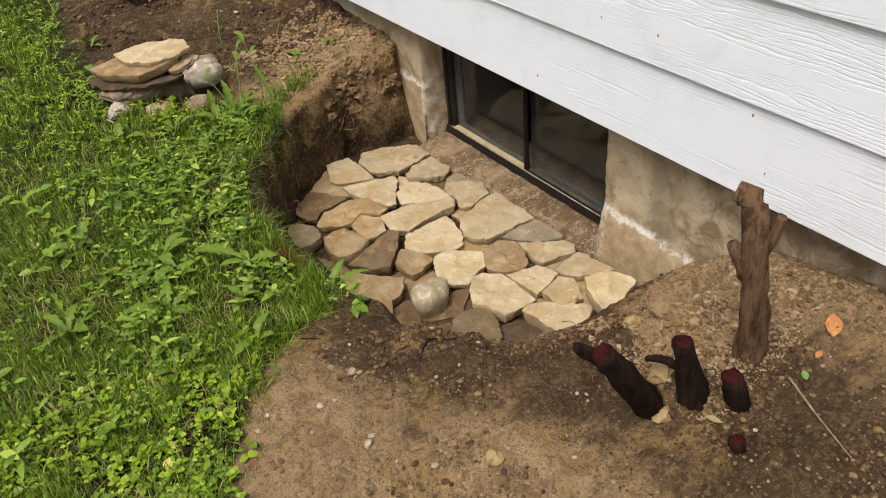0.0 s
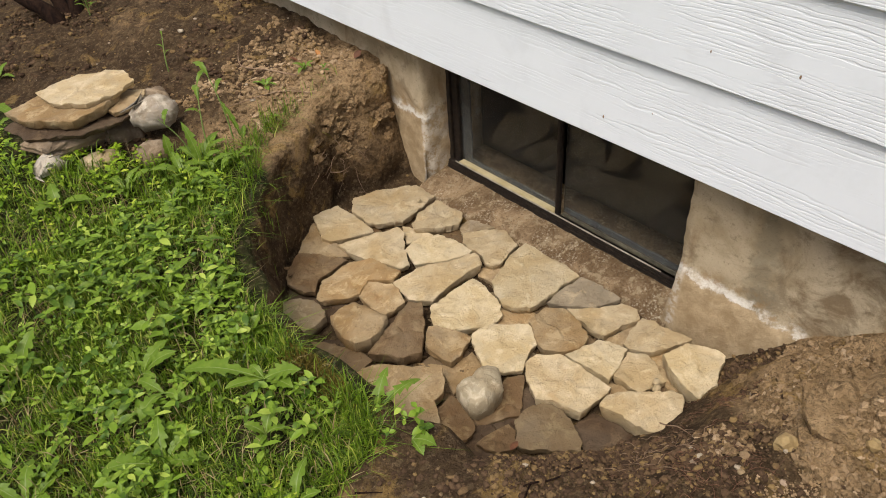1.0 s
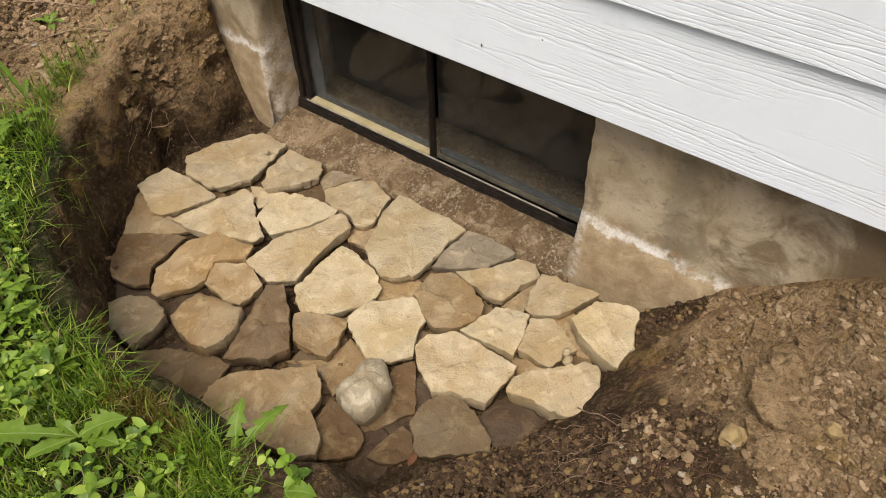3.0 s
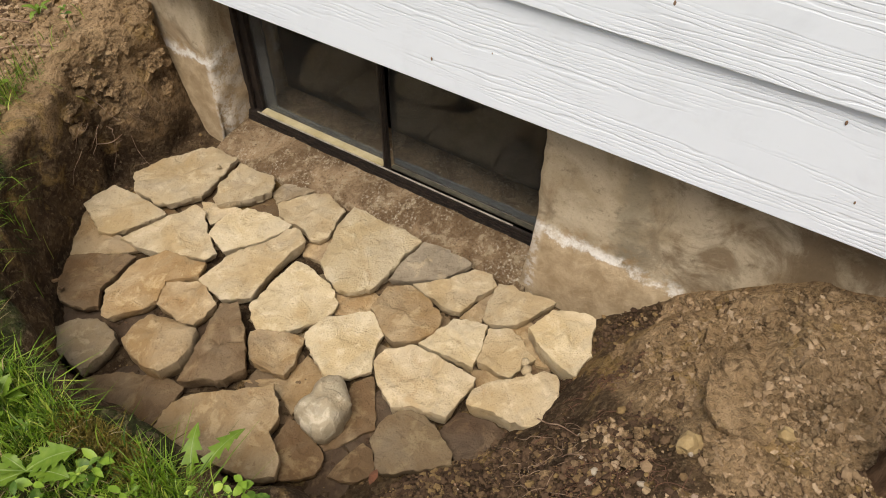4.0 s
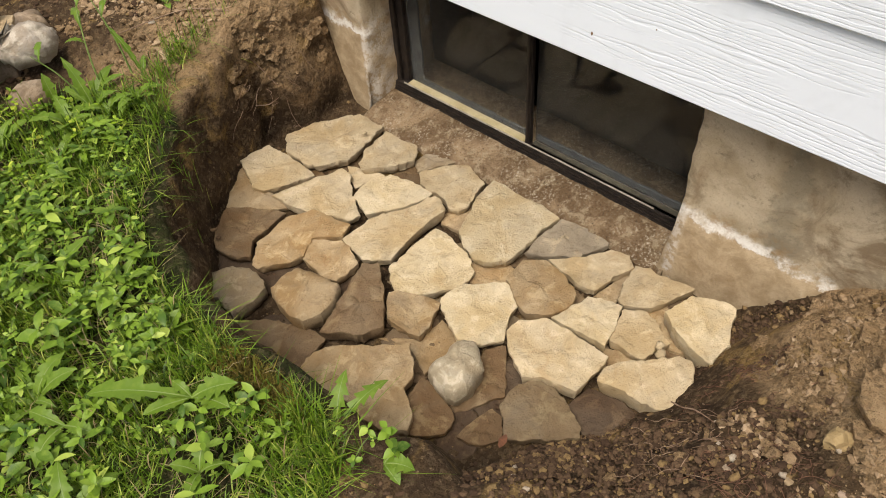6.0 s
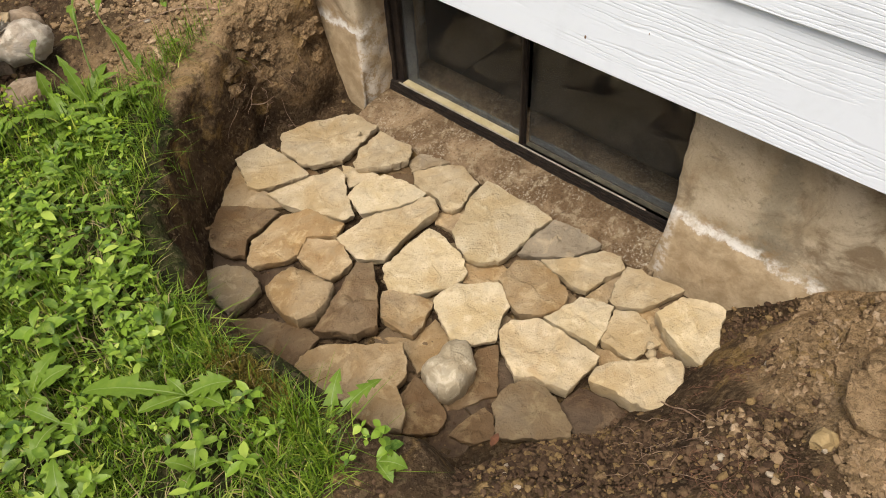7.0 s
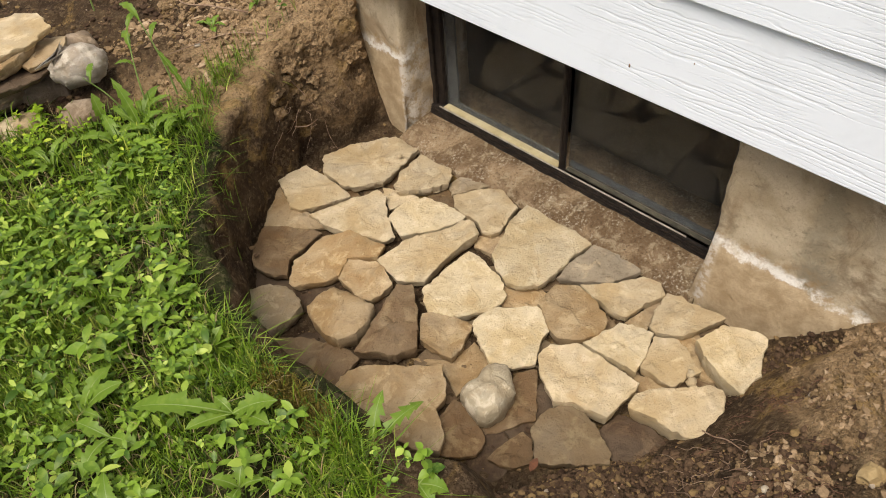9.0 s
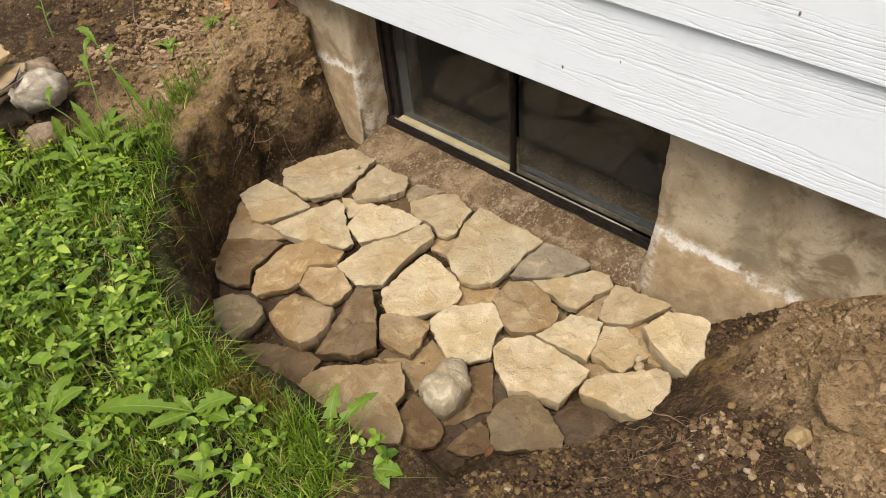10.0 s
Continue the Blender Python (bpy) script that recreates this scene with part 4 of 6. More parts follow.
stone("pale", 1.952, 2.246, -0.025, [(-10, 3), (-12, -2), (-10.8, -5), (-8.3, -7.6), (-2.8, -8.2), (3.3, -7.8), (8.7, -8.8), (9.6, -3), (8.8, 1.2), (9.5, 6.8), (9, 9.8), (4.9, 9.8), (0, 8.7), (-1.4, 7.5), (-8.4, 5.2)])
stone("slate", 1.999, 2.112, -0.03, [(-5.7, 0.1), (-3.2, -3.3), (1, -6.2), (4.2, -7.7), (4.9, -6.5), (5.5, -0.1), (4.6, 4.6), (-3.8, 5.3), (-8.1, 4.7)])
stone("buff", 1.973, 2.024, -0.03, [(-4.9, 4.1), (-5.6, -0.6), (-5, -3.4), (0, -4.2), (4.7, -6.1), (6.9, -3.8), (6.2, 0), (0.6, 3.4), (-3.7, 8.9)])
stone("tan", 1.862, 2.076, -0.025, [(-6.5, 0.6), (-7.1, -2), (-4, -6), (0.6, -7.6), (2.6, -7.1), (3.9, -5.2), (5.9, -0.1), (6.8, 3.5), (3.5, 7), (0.6, 7), (-2.7, 6.2)])
stone("buff", 1.997, 1.911, -0.03, [(-6.9, 1.5), (-3.7, -3), (-0.2, -4.8), (5.6, -6.8), (4.7, -1.9), (4.3, 3.3), (3.6, 5.6), (-2.1, 4.6), (-6.3, 3.2)])
stone("pale", 1.865, 1.955, -0.03, [(-4.1, -0.6), (-3.8, -5.5), (2.5, -4.1), (6, -2.8), (5.7, -0.7), (3.6, 3.4), (0.4, 4.6), (-4.7, 6.1)])
stone("buff", 1.891, 1.87, -0.03, [(-5, -0.8), (-4.5, -3.6), (-1.3, -4.7), (1.8, -5.9), (5.3, 1.3), (3.6, 5.5), (-4.5, 3.4)])
stone("pale", 1.967, 1.782, -0.005, [(-4.1, 4.2), (-5.4, 1.6), (-6.8, -3.9), (-6.6, -5.5), (-1.2, -6), (2.3, -4.1), (7.1, -3), (7.2, -0.3), (4.5, 5), (1.7, 5.8), (-1.8, 6.9)])
stone("buff", 1.808, 1.791, -0.01, [(-5.1, 2.4), (-5.1, -1.1), (-4.2, -4.1), (-1.5, -6.4), (5.2, -5.4), (7.6, -3.4), (7.5, -1.1), (3.7, 2), (-0.6, 6.6), (-3.5, 7.8), (-6.2, 7.3)])
stone("tan", 1.844, 2.185, -0.05, [(-5.1, 1.8), (-0.1, -5), (4.1, -3.2), (4.4, 0.2), (-1.1, 5.2)])
stone("tan", 1.916, 2.346, -0.05, [(-3.4, 1.6), (-2.9, -2.9), (-0.1, -2.9), (5.6, 0.2), (-1.4, 3.4)])
stone("tan", 1.964, 1.969, -0.05, [(-3.4, -2.3), (2.4, -1.2), (7, 0.4), (-4, 2.2)])
stone("tan", 1.947, 1.834, -0.05, [(-4.2, -2.7), (-1.8, -6.9), (4.5, 3.1), (1.1, 6.3)])
stone("tan", 1.836, 1.87, -0.05, [(-3.5, -0.3), (3.5, -4.1), (2, 0.1), (-0.4, 4.3)])
stone("dark", 1.469, 2.473, -0.06, [(-3.3, -0.5), (3.4, -8.2), (4.1, -3.7), (1.6, 4.7), (-5.4, 5.6)])
stone("tan", 1.632, 2.166, -0.055, [(-3.2, 1.9), (-5.5, -3.8), (4.7, -3.8), (6.3, 2.3), (0.1, 2.1), (-5.2, 9.1)])



def bed_slab(tone, x, y, rx, ry, seed):
    """A broken slab of the lower course, seen through the gaps of the upper one."""
    rnd = random.Random(seed)
    n = rnd.randint(6, 8)
    turn = rnd.uniform(0, 1)
    outline = []
    for i in range(n):
        a = 2 * math.pi * (i + turn + rnd.uniform(-0.22, 0.22)) / n
        k = rnd.uniform(0.88, 1.12)
        outline.append((rx * k * math.cos(a), ry * k * math.sin(a)))
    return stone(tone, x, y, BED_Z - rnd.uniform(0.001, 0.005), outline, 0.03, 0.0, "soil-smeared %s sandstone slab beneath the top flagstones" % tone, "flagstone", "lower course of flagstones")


# brown slabs in dark tones, which also paint the shade of the gaps
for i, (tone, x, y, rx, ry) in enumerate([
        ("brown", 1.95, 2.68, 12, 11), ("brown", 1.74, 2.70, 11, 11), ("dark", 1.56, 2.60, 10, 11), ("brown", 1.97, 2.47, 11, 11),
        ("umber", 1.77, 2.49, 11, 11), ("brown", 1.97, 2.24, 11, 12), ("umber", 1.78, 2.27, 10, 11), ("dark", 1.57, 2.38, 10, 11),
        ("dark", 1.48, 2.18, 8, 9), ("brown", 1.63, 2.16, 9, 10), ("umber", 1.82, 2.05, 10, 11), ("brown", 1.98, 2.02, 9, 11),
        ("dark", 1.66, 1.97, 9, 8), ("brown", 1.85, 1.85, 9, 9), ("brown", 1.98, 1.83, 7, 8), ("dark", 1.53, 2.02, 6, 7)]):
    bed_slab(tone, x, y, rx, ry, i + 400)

# ---- loose earth, pebbles, roots ----


def blob(seed, sub=1, rough=0.28):
    """Unit lump, as vertices and faces."""
    bm = bmesh.new()
    bmesh.ops.create_icosphere(bm, subdivisions=sub, radius=1.0)
    off = Vector((seed * 3.7, seed * 1.9, seed * 7.1))
    for v in bm.verts:
        v.co *= 1 + rough * noise.noise(v.co * 1.6 + off) * 1.6 + rough * 0.5 * noise.noise(v.co * 4 + off)
    verts = np.array([v.co[:] for v in bm.verts])
    faces = np.array([[v.index for v in f.verts] for f in bm.faces])
    bm.free()
    return verts, faces


def scatter(name, places, sizes, material, label, category, flat=0.7, sub=1, rough=0.3, sink=0.25):
    """Many small lumps on the ground, joined into one; those on damp ground are dark."""
    if material is M_CLOD:
        wet_shade = damp_shade_at(places[:, 0], places[:, 1]) + RNG.normal(0, 0.2, len(places)) > 0.55
        scatter(name.replace("soil", "damp_soil"), places[wet_shade], sizes[wet_shade], M_DAMP_CLOD, "dark damp crumbs of soil", category, flat, sub, rough, sink)
        places, sizes = places[~wet_shade], sizes[~wet_shade]
    kinds = [blob(i, max(1, sub), rough) for i in range(8)]
    if sub == 0:
        kinds = [(v[:12], np.array([(0, 1, 2), (1, 0, 5), (0, 2, 3), (0, 3, 4), (0, 4, 5), (1, 5, 10), (2, 1, 6), (3, 2, 7), (4, 3, 8), (5, 4, 9), (1, 10, 6), (2, 6, 7), (3, 7, 8), (4, 8, 9), (5, 9, 10), (6, 10, 11), (7, 6, 11), (8, 7, 11), (9, 8, 11), (10, 9, 11)])) for v, f in kinds]
    x, y = places[:, 0], places[:, 1]
    z = ground_height(x, y)
    all_v, all_f, base = [], [], 0
    for i in range(len(x)):
        v, f = kinds[i % 8]
        a = RNG.uniform(0, 2 * math.pi)
        c, s = math.cos(a), math.sin(a)
        k = sizes[i] * np.array([RNG.uniform(0.8, 1.3), RNG.uniform(0.7, 1.1), flat * RNG.uniform(0.7, 1.2)])
        w = v * k
        w = np.stack([w[:, 0] * c - w[:, 1] * s, w[:, 0] * s + w[:, 1] * c, w[:, 2]], 1)
        all_v.append(w + np.array([x[i], y[i], z[i] + sizes[i] * flat * (0.6 - sink)]))
        all_f.append(f + base)
        base += len(v)
    me = mesh_from(name, np.concatenate(all_v), np.concatenate(all_f).tolist(), material, False)
    return tagged(new(name, me), label, category, kind="stuff")


def bare_places(n, x0, x1, y0, y1, keep):
    """Random spots on bare soil within a stretch of the plan, kept with the given chance."""
    out = []
    while len(out) < n:
        x, y = RNG.uniform(x0, x1, n), RNG.uniform(y0, y1, n)
        d, w = well_distance(x, y)
        ok = (x > lawn_edge(y) + 0.01) & (RNG.random(n) < keep(x, y, d, w))
        out += list(zip(x[ok], y[ok]))
    return np.array(out[:n])


M_DRY_CLOD = clod_material("dry_soil_clod", (0.25, 0.17, 0.095), (0.36, 0.252, 0.147), (0.46, 0.34, 0.215))
flat_only = lambda x, y, d, w: ((d > w + 0.05) | ((w > 0.15) & (d > 0.03))) * 1.0
clumpy = lambda x, y, d, w: flat_only(x, y, d, w) * ease(0.35 + 0.9 * field(x, y, 0.12, 21)) 

_p = bare_places(2600, 1.45, 2.07, 0.95, 1.76, clumpy)
scatter("soil_crumbs", _p, 0.0016 + 0.0065 * RNG.random(len(_p)) ** 3.4, M_CLOD, "crumbled dry soil lumps along the foundation", "soil")
_p = bare_places(2400, 1.3, 2.07, 2.88, 4.8, clumpy)
scatter("soil_crumbs", _p, 0.0025 + 0.010 * RNG.random(len(_p)) ** 3.0, M_CLOD, "crumbled brown soil lumps on the bank", "soil")
_p = bare_places(2600, 0.6, 1.9, 0.95, 2.05, clumpy)
scatter("soil_crumbs", _p, 0.0016 + 0.0065 * RNG.random(len(_p)) ** 3.2, M_CLOD, "small crumbs of tan soil", "soil")
_damp = lambda x, y, d, w: (d > 0.0) * (d < 0.24) * (w > 0.12) * 1.0
_p = bare_places(2400, 1.35, 2.02, 1.45, 2.1, _damp)
scatter("damp_soil_crumbs", _p, 0.0016 + 0.0070 * RNG.random(len(_p)) ** 3.4, M_DAMP_CLOD, "dark damp soil lumps on the sloping front bank", "soil")
_p = bare_places(240, 0.6, 2.06, 0.95, 2.0, flat_only)
scatter("gravel", _p, 0.0018 + 0.0055 * RNG.random(len(_p)) ** 3.0, M_PEBBLE, "small pale and reddish pebbles in the soil", "gravel", 0.6, 1, 0.15, 0.2)
_p = bare_places(80, 1.3, 2.06, 2.9, 4.6, flat_only)
scatter("gravel", _p, 0.002 + 0.006 * RNG.random(len(_p)) ** 3.0, M_PEBBLE, "small pale pebbles in the soil", "gravel", 0.6, 1, 0.15, 0.2)

_p = bare_places(900, 0.6, 1.75, 0.95, 2.0, clumpy)
scatter("damp_soil_crumbs", _p, 0.0016 + 0.006 * RNG.random(len(_p)) ** 3.0, M_DAMP_CLOD, "dark crumbs on the bare soil", "soil")


def grit(name, places, sizes, material, label):
    return scatter(name, places, sizes, material, label, "soil", 0.6, 0, 0.35, 0.5)


for box, n, big in (((1.45, 2.07, 0.95, 1.74), 6000, 0.0032), ((0.6, 1.75, 0.95, 2.02), 4500, 0.0024), ((1.3, 2.07, 2.88, 4.6), 5000, 0.0042)):
    _p = bare_places(n, *box, flat_only)
    grit("soil_grit", _p, 0.0010 + big * RNG.random(n) ** 2.2, M_CLOD, "fine grains of crumbled soil")
_p = bare_places(5000, 1.35, 2.05, 1.42, 2.1, _damp)
grit("damp_soil_grit", _p, 0.0010 + 0.0035 * RNG.random(5000) ** 2.0, M_DAMP_CLOD, "fine dark grains of damp soil on the bank")

_dry = lambda x, y, d, w: (d > 0.13) * np.exp(-(((x - 1.90) / 0.19) ** 2 + ((y - 1.48) / 0.20) ** 2) ** 2) * ease(0.45 + 0.9 * field(x, y, 0.06, 27))
_p = bare_places(9000, 1.62, 2.06, 1.22, 1.72, _dry)
scatter("dry_soil_crumbs", _p, 0.0013 + 0.0095 * RNG.random(9000) ** 5.0, M_SOIL, "pale dry broken soil beside the foundation", "soil", 0.75, 1, 0.5)
_p = bare_places(1400, 1.60, 2.06, 2.93, 3.4, lambda x, y, d, w: (d > w + 0.01) * ease(0.45 + 0.9 * field(x, y, 0.06, 28)))
scatter("dry_soil_crumbs", _p, 0.002 + 0.012 * RNG.random(1400) ** 4.5, M_SOIL, "pale dry broken soil on top of the bank", "soil", 0.7, 1, 0.42)

_p = bare_places(8000, 1.66, 2.06, 1.24, 1.72, _dry)
scatter("dry_soil_crumbs", _p, 0.0010 + 0.0085 * RNG.random(8000) ** 4.5, M_DRY_CLOD, "pale crumbs of dry soil beside the foundation", "soil", 0.7, 1, 0.5, 0.35)
_p = bare_places(7000, 1.62, 2.06, 1.22, 1.74, lambda x, y, d, w: (d > 0.17) * ease(0.5 + 0.9 * field(x, y, 0.09, 29)))
scatter("dry_soil_grit", _p, 0.0008 + 0.0026 * RNG.random(7000) ** 2.0, M_DRY_CLOD, "fine pale grains of dry soil", "soil", 0.6, 0, 0.35, 0.4)


_p = bare_places(1600, 1.66, 2.06, 2.94, 3.30, lambda x, y, d, w: (d > w + 0.005) * ease(0.5 + 0.9 * field(x, y, 0.07, 33)))
scatter("dry_soil_crumbs", _p, 0.0012 + 0.010 * RNG.random(1600) ** 4.5, M_DRY_CLOD, "pale crumbs of dry soil on top of the bank", "soil", 0.7, 1, 0.5, 0.35)


def bank_lumps(n, seed):
    """Clods standing out of the cut earth at the back of the well, joined into one."""
    rnd = random.Random(seed)
    feet = [(x, y, w) for x, y, w in WELL if y > 2.8]
    kinds = [blob(90 + i, 2, 0.46) for i in range(6)]
    verts, faces, base = [], [], 0
    for _ in range(n):
        x = rnd.uniform(1.78, 2.055)
        foot = float(np.interp(x, [q[0] for q in feet], [q[1] for q in feet]))
        w = float(np.interp(x, [q[0] for q in feet], [q[2] for q in feet]))
        d = rnd.uniform(0.1, 1.25) * w
        t = (d + BAND) / (w + 2 * BAND)
        m = min(1.0, max(0.0, (t - 0.12) / 0.76))
        y = foot + w * (0.45 * m + 0.55 * m ** 7)
        z = float(ground_height(np.array(x), np.array(foot + d)))
        r = 0.005 + 0.016 * rnd.random() ** 2.4
        v, f = kinds[rnd.randrange(6)]
        q = v * np.array([r * rnd.uniform(0.9, 1.4), r * 0.8, r * rnd.uniform(0.6, 1.0)]) + np.array([x, y + 0.006, z])
        verts.append(q)
        faces.append(f + base)
        base += len(v)
    me = mesh_from("soil_clods", np.concatenate(verts), np.concatenate(faces).tolist(), M_SOIL, False)
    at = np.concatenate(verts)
    # clods darken towards the foot: damp, with the bank's shade painted in
    wet_shade = 1.0 - 0.75 * ease((at[:, 2] - 0.06) / 0.12) - 0.65 * ease((at[:, 0] - 1.85) / 0.08)
    me.attributes.new("damp", "FLOAT", "POINT").data.foreach_set("value", wet_shade.astype(np.float32))
    return tagged(new("soil_clods", me), "broken brown clods in the cut earth bank", "soil", kind="stuff")


bank_lumps(260, 5)

# crumbs that fell between the stones
_p = []
while len(_p) < 700:
    _x, _y = RNG.uniform(1.36, 2.06), RNG.uniform(1.75, 2.88)
    if well_distance(np.array(_x), np.array(_y))[0] < -0.004:
        _p.append((_x, _y))
_p = np.array(_p)
scatter("damp_soil_crumbs", _p, 0.002 + 0.006 * RNG.random(700) ** 2.5, M_DAMP_CLOD, "dark crumbs of soil between the flagstones", "soil")


def lump(name, x, y, size, tone, label, category="stone", flat=0.7, seed=1, group="", lift=0.35, rough=0.22, sub=3, smooth=True):
    v, f = blob(seed, sub, rough)
    me = mesh_from(name, v * np.array([size, size * 0.85, size * flat]), f.tolist(), tone, smooth)
    ob = new(name, me)
    z = float(ground_height(np.array(x), np.array(y)))
    ob.location, ob.rotation_euler = (x, y, z + size * flat * lift), (0, 0, seed * 1.3)
    return tagged(ob, label, category, group)


M_CLAY = plain_material("yellow_clay", (0.27, 0.185, 0.08), (0.37, 0.27, 0.13), 45, 0.95, 0.9)
M_WHITE_PEBBLE = plain_material("white_pebble", (0.34, 0.28, 0.20), (0.48, 0.41, 0.31), 60, 0.6, 0.2)
for i, (x, y, r) in enumerate([(1.745, 1.504, 0.019), (1.80, 1.40, 0.012), (1.66, 1.36, 0.022), (1.60, 1.30, 0.018), (1.33, 1.44, 0.016), (1.69, 1.335, 0.012)]):
    lump("clay_lump", x, y, r, M_CLAY, "crumbly yellow clay lump on the soil", "clay lump", 0.8, i + 2, "clay lumps", 0.35, 0.36, 2, False)
for i, (x, y, r) in enumerate([(1.948, 1.665, 0.022), (1.975, 1.615, 0.014), (1.93, 1.58, 0.030), (2.01, 1.56, 0.020), (1.87, 1.47, 0.040), (1.90, 1.40, 0.022), (1.99, 1.47, 0.018), (2.03, 1.38, 0.022), (1.80, 1.55, 0.013), (1.72, 1.56, 0.012), (1.64, 1.66, 0.012), (1.55, 1.72, 0.011), (1.96, 3.02, 0.022), (2.02, 3.10, 0.026), (1.90, 3.00, 0.020), (1.98, 3.25, 0.018), (1.78, 3.30, 0.020)]):
    lump("soil_clod", x, y, r, M_SOIL, "dry brown soil clod resting on the bank", "soil clod", 0.5, i + 11, "soil clods", 0.1, 0.42, 2, False)
for i, (x, y, r) in enumerate([(1.144, 1.750, 0.011), (1.170, 1.611, 0.012), (1.692, 1.563, 0.0075), (1.66, 1.60, 0.010), (1.05, 1.79, 0.008), (1.45, 1.36, 0.007), (1.54, 1.45, 0.006), (1.83, 1.36, 0.009), (1.36, 1.66, 0.006), (1.27, 1.85, 0.006), (1.90, 1.63, 0.008), (1.80, 3.62, 0.014), (1.73, 3.08, 0.010)]):
    lump("pebble", x, y, r * 0.75, M_WHITE_PEBBLE, "small whitish pebble on the soil", "pebble", 0.6, i + 31, "pale pebbles", 0.3, 0.30, 2)
for i, (x, y, r) in enumerate([(1.24, 1.79, 0.011), (1.21, 1.83, 0.008), (1.10, 1.60, 0.011)]):
    lump("pebble", x, y, r, STONE["pink"], "small reddish stone on the soil", "pebble", 0.6, i + 51, "reddish stones", 0.4, 0.15)


def soil_plate(x, y, outline, seed):
    """A flat flake of dried, cracked soil."""
    verts, faces = stone_mesh(outline, 0.022, seed, 0.0, 0.9)
    ob = new("soil_plate", mesh_from("soil_plate", verts, faces, M_SOIL, False))
    ob.location = (x, y, float(ground_height(np.array(x), np.array(y))) + 0.004)
    return tagged(ob, "flat flake of dried cracked soil", "soil clod", "cracked soil flakes")


for i, (x, y, o) in enumerate([(1.825, 1.462, [(-6, 2), (-5, -4.5), (1, -6.5), (5.5, -3), (5.5, 3), (1.5, 6), (-3, 5)]), (1.770, 1.475, [(-2, 1.5), (-1.5, -2), (2, -2), (2.2, 1.5), (0, 2.6)]),
                               (1.885, 1.525, [(-3, 1), (-2, -2), (2.5, -2), (3, 1.2), (0, 2.4)]), (1.930, 1.465, [(-2.4, 1.5), (-2, -2), (1.8, -2.4), (2.6, 1), (0, 2.6)]),
                               (1.96, 1.53, [(-2.6, 2), (-2.6, -1.6), (1, -2.4), (3, 0), (1, 2.6)])]):
    soil_plate(x, y, o, i + 200)


def tube(points, radii, sides=7, wobble=0.0, seed=0, close=True):
    """A limb along points with a radius at each; its first and last rings are returned too."""
    off = Vector((seed * 2.3, seed * 5.1, seed * 0.7))
    path, rad = [], []
    pts = [Vector(p) for p in points]
    for i in range(len(pts) - 1):
        a, b = pts[max(0, i - 1)], pts[i]
        c, d = pts[i + 1], pts[min(len(pts) - 1, i + 2)]
        n = max(2, int((c - b).length / max(0.004, radii[i] * 0.8)))
        n = min(n, 14)
        for k in range(n):
            t = k / n
            path.append(0.5 * (2 * b + (c - a) * t + (2 * a - 5 * b + 4 * c - d) * t * t + (3 * b - a - 3 * c + d) * t ** 3))
            rad.append(radii[i] + (radii[i + 1] - radii[i]) * t)
    path.append(pts[-1])
    rad.append(radii[-1])
    verts, faces = [], []
    side = Vector((0.3, 0.8, 0.52))
    for i, p in enumerate(path):
        way = (path[min(i + 1, len(path) - 1)] - path[max(i - 1, 0)]).normalized()
        u = way.cross(side)
        u = (u if u.length > 0.05 else way.cross(Vector((1, 0, 0)))).normalized()
        v = way.cross(u)
        for k in range(sides):
            ang = 2 * math.pi * k / sides
            q = u * math.cos(ang) + v * math.sin(ang)
            r = rad[i] * (1 + wobble * noise.noise(p * 38 + q * 1.5 + off) + wobble * 0.5 * noise.noise(p * 110 + q * 3 + off))
            verts.append(p + q * r)
    for i in range(len(path) - 1):
        for k in range(sides):
            a, b = i * sides + k, i * sides + (k + 1) % sides
            faces.append((a, b, b + sides, a + sides))
    if close:
        faces.append(tuple(reversed(range(sides))))
        faces.append(tuple((len(path) - 1) * sides + k for k in range(sides)))
    return verts, faces


def gz(x, y):
    return float(ground_height(np.array(float(x)), np.array(float(y))))


def cut_disc(centre, way, radius, seed):
    """The sawn end of a stem: a thin disc, a little domed and split."""
    way = Vector(way).normalized()
    u = way.cross(Vector((0.2, 0.9, 0.4))).normalized()
    v = way.cross(u)
    verts, faces, n = [], [], 18
    for r, h in ((1.0, -0.002), (1.0, 0.001), (0.7, 0.0022), (0.35, 0.0016)):
        for k in range(n):
            a = 2 * math.pi * k / n
            w = 1 + 0.07 * noise.noise(Vector((math.cos(a), math.sin(a), seed)))
            verts.append(Vector(centre) + (u * math.cos(a) + v * math.sin(a)) * radius * r * w + way * h)
    for i in range(3):
        for k in range(n):
            a, b = i * n + k, i * n + (k + 1) % n
            faces.append((a, b, b + n, a + n))
    faces.append(tuple(3 * n + k for k in range(n)))
    faces.append(tuple(reversed(range(n))))
    return verts, faces


def shrub(stems, label, category, at):
    """Cut-back shrub: stems (points, radii, bark, cut material or None, sides branching off)."""
    root = new("cut_shrub")
    root.location = (at[0], at[1], gz(*at))
    inv = Matrix.Translation(-root.location)
    for i, (points, radii, bark, cut, knobs) in enumerate(stems):
        v, f = tube(points, radii, 18, 0.34, i + at[0])
        stem = put_mesh("stem", mesh_from("stem", [inv @ Vector(p) for p in v], f, bark), root)
        for q, r in knobs:
            kv, kf = tube(q, r, 10, 0.3, i + 9)
            put_mesh("side_branch", mesh_from("side_branch", [inv @ Vector(p) for p in kv], kf, bark), stem)
        if cut:
            a, b = Vector(points[-2]), Vector(points[-1])
            v, f = cut_disc(b, b - a, radii[-1] * 0.86, i)
            put_mesh("cut_face", mesh_from("cut_face", [inv @ Vector(p) for p in v], f, cut), stem, "dark red sawn end")
    return tagged(root, label, category)


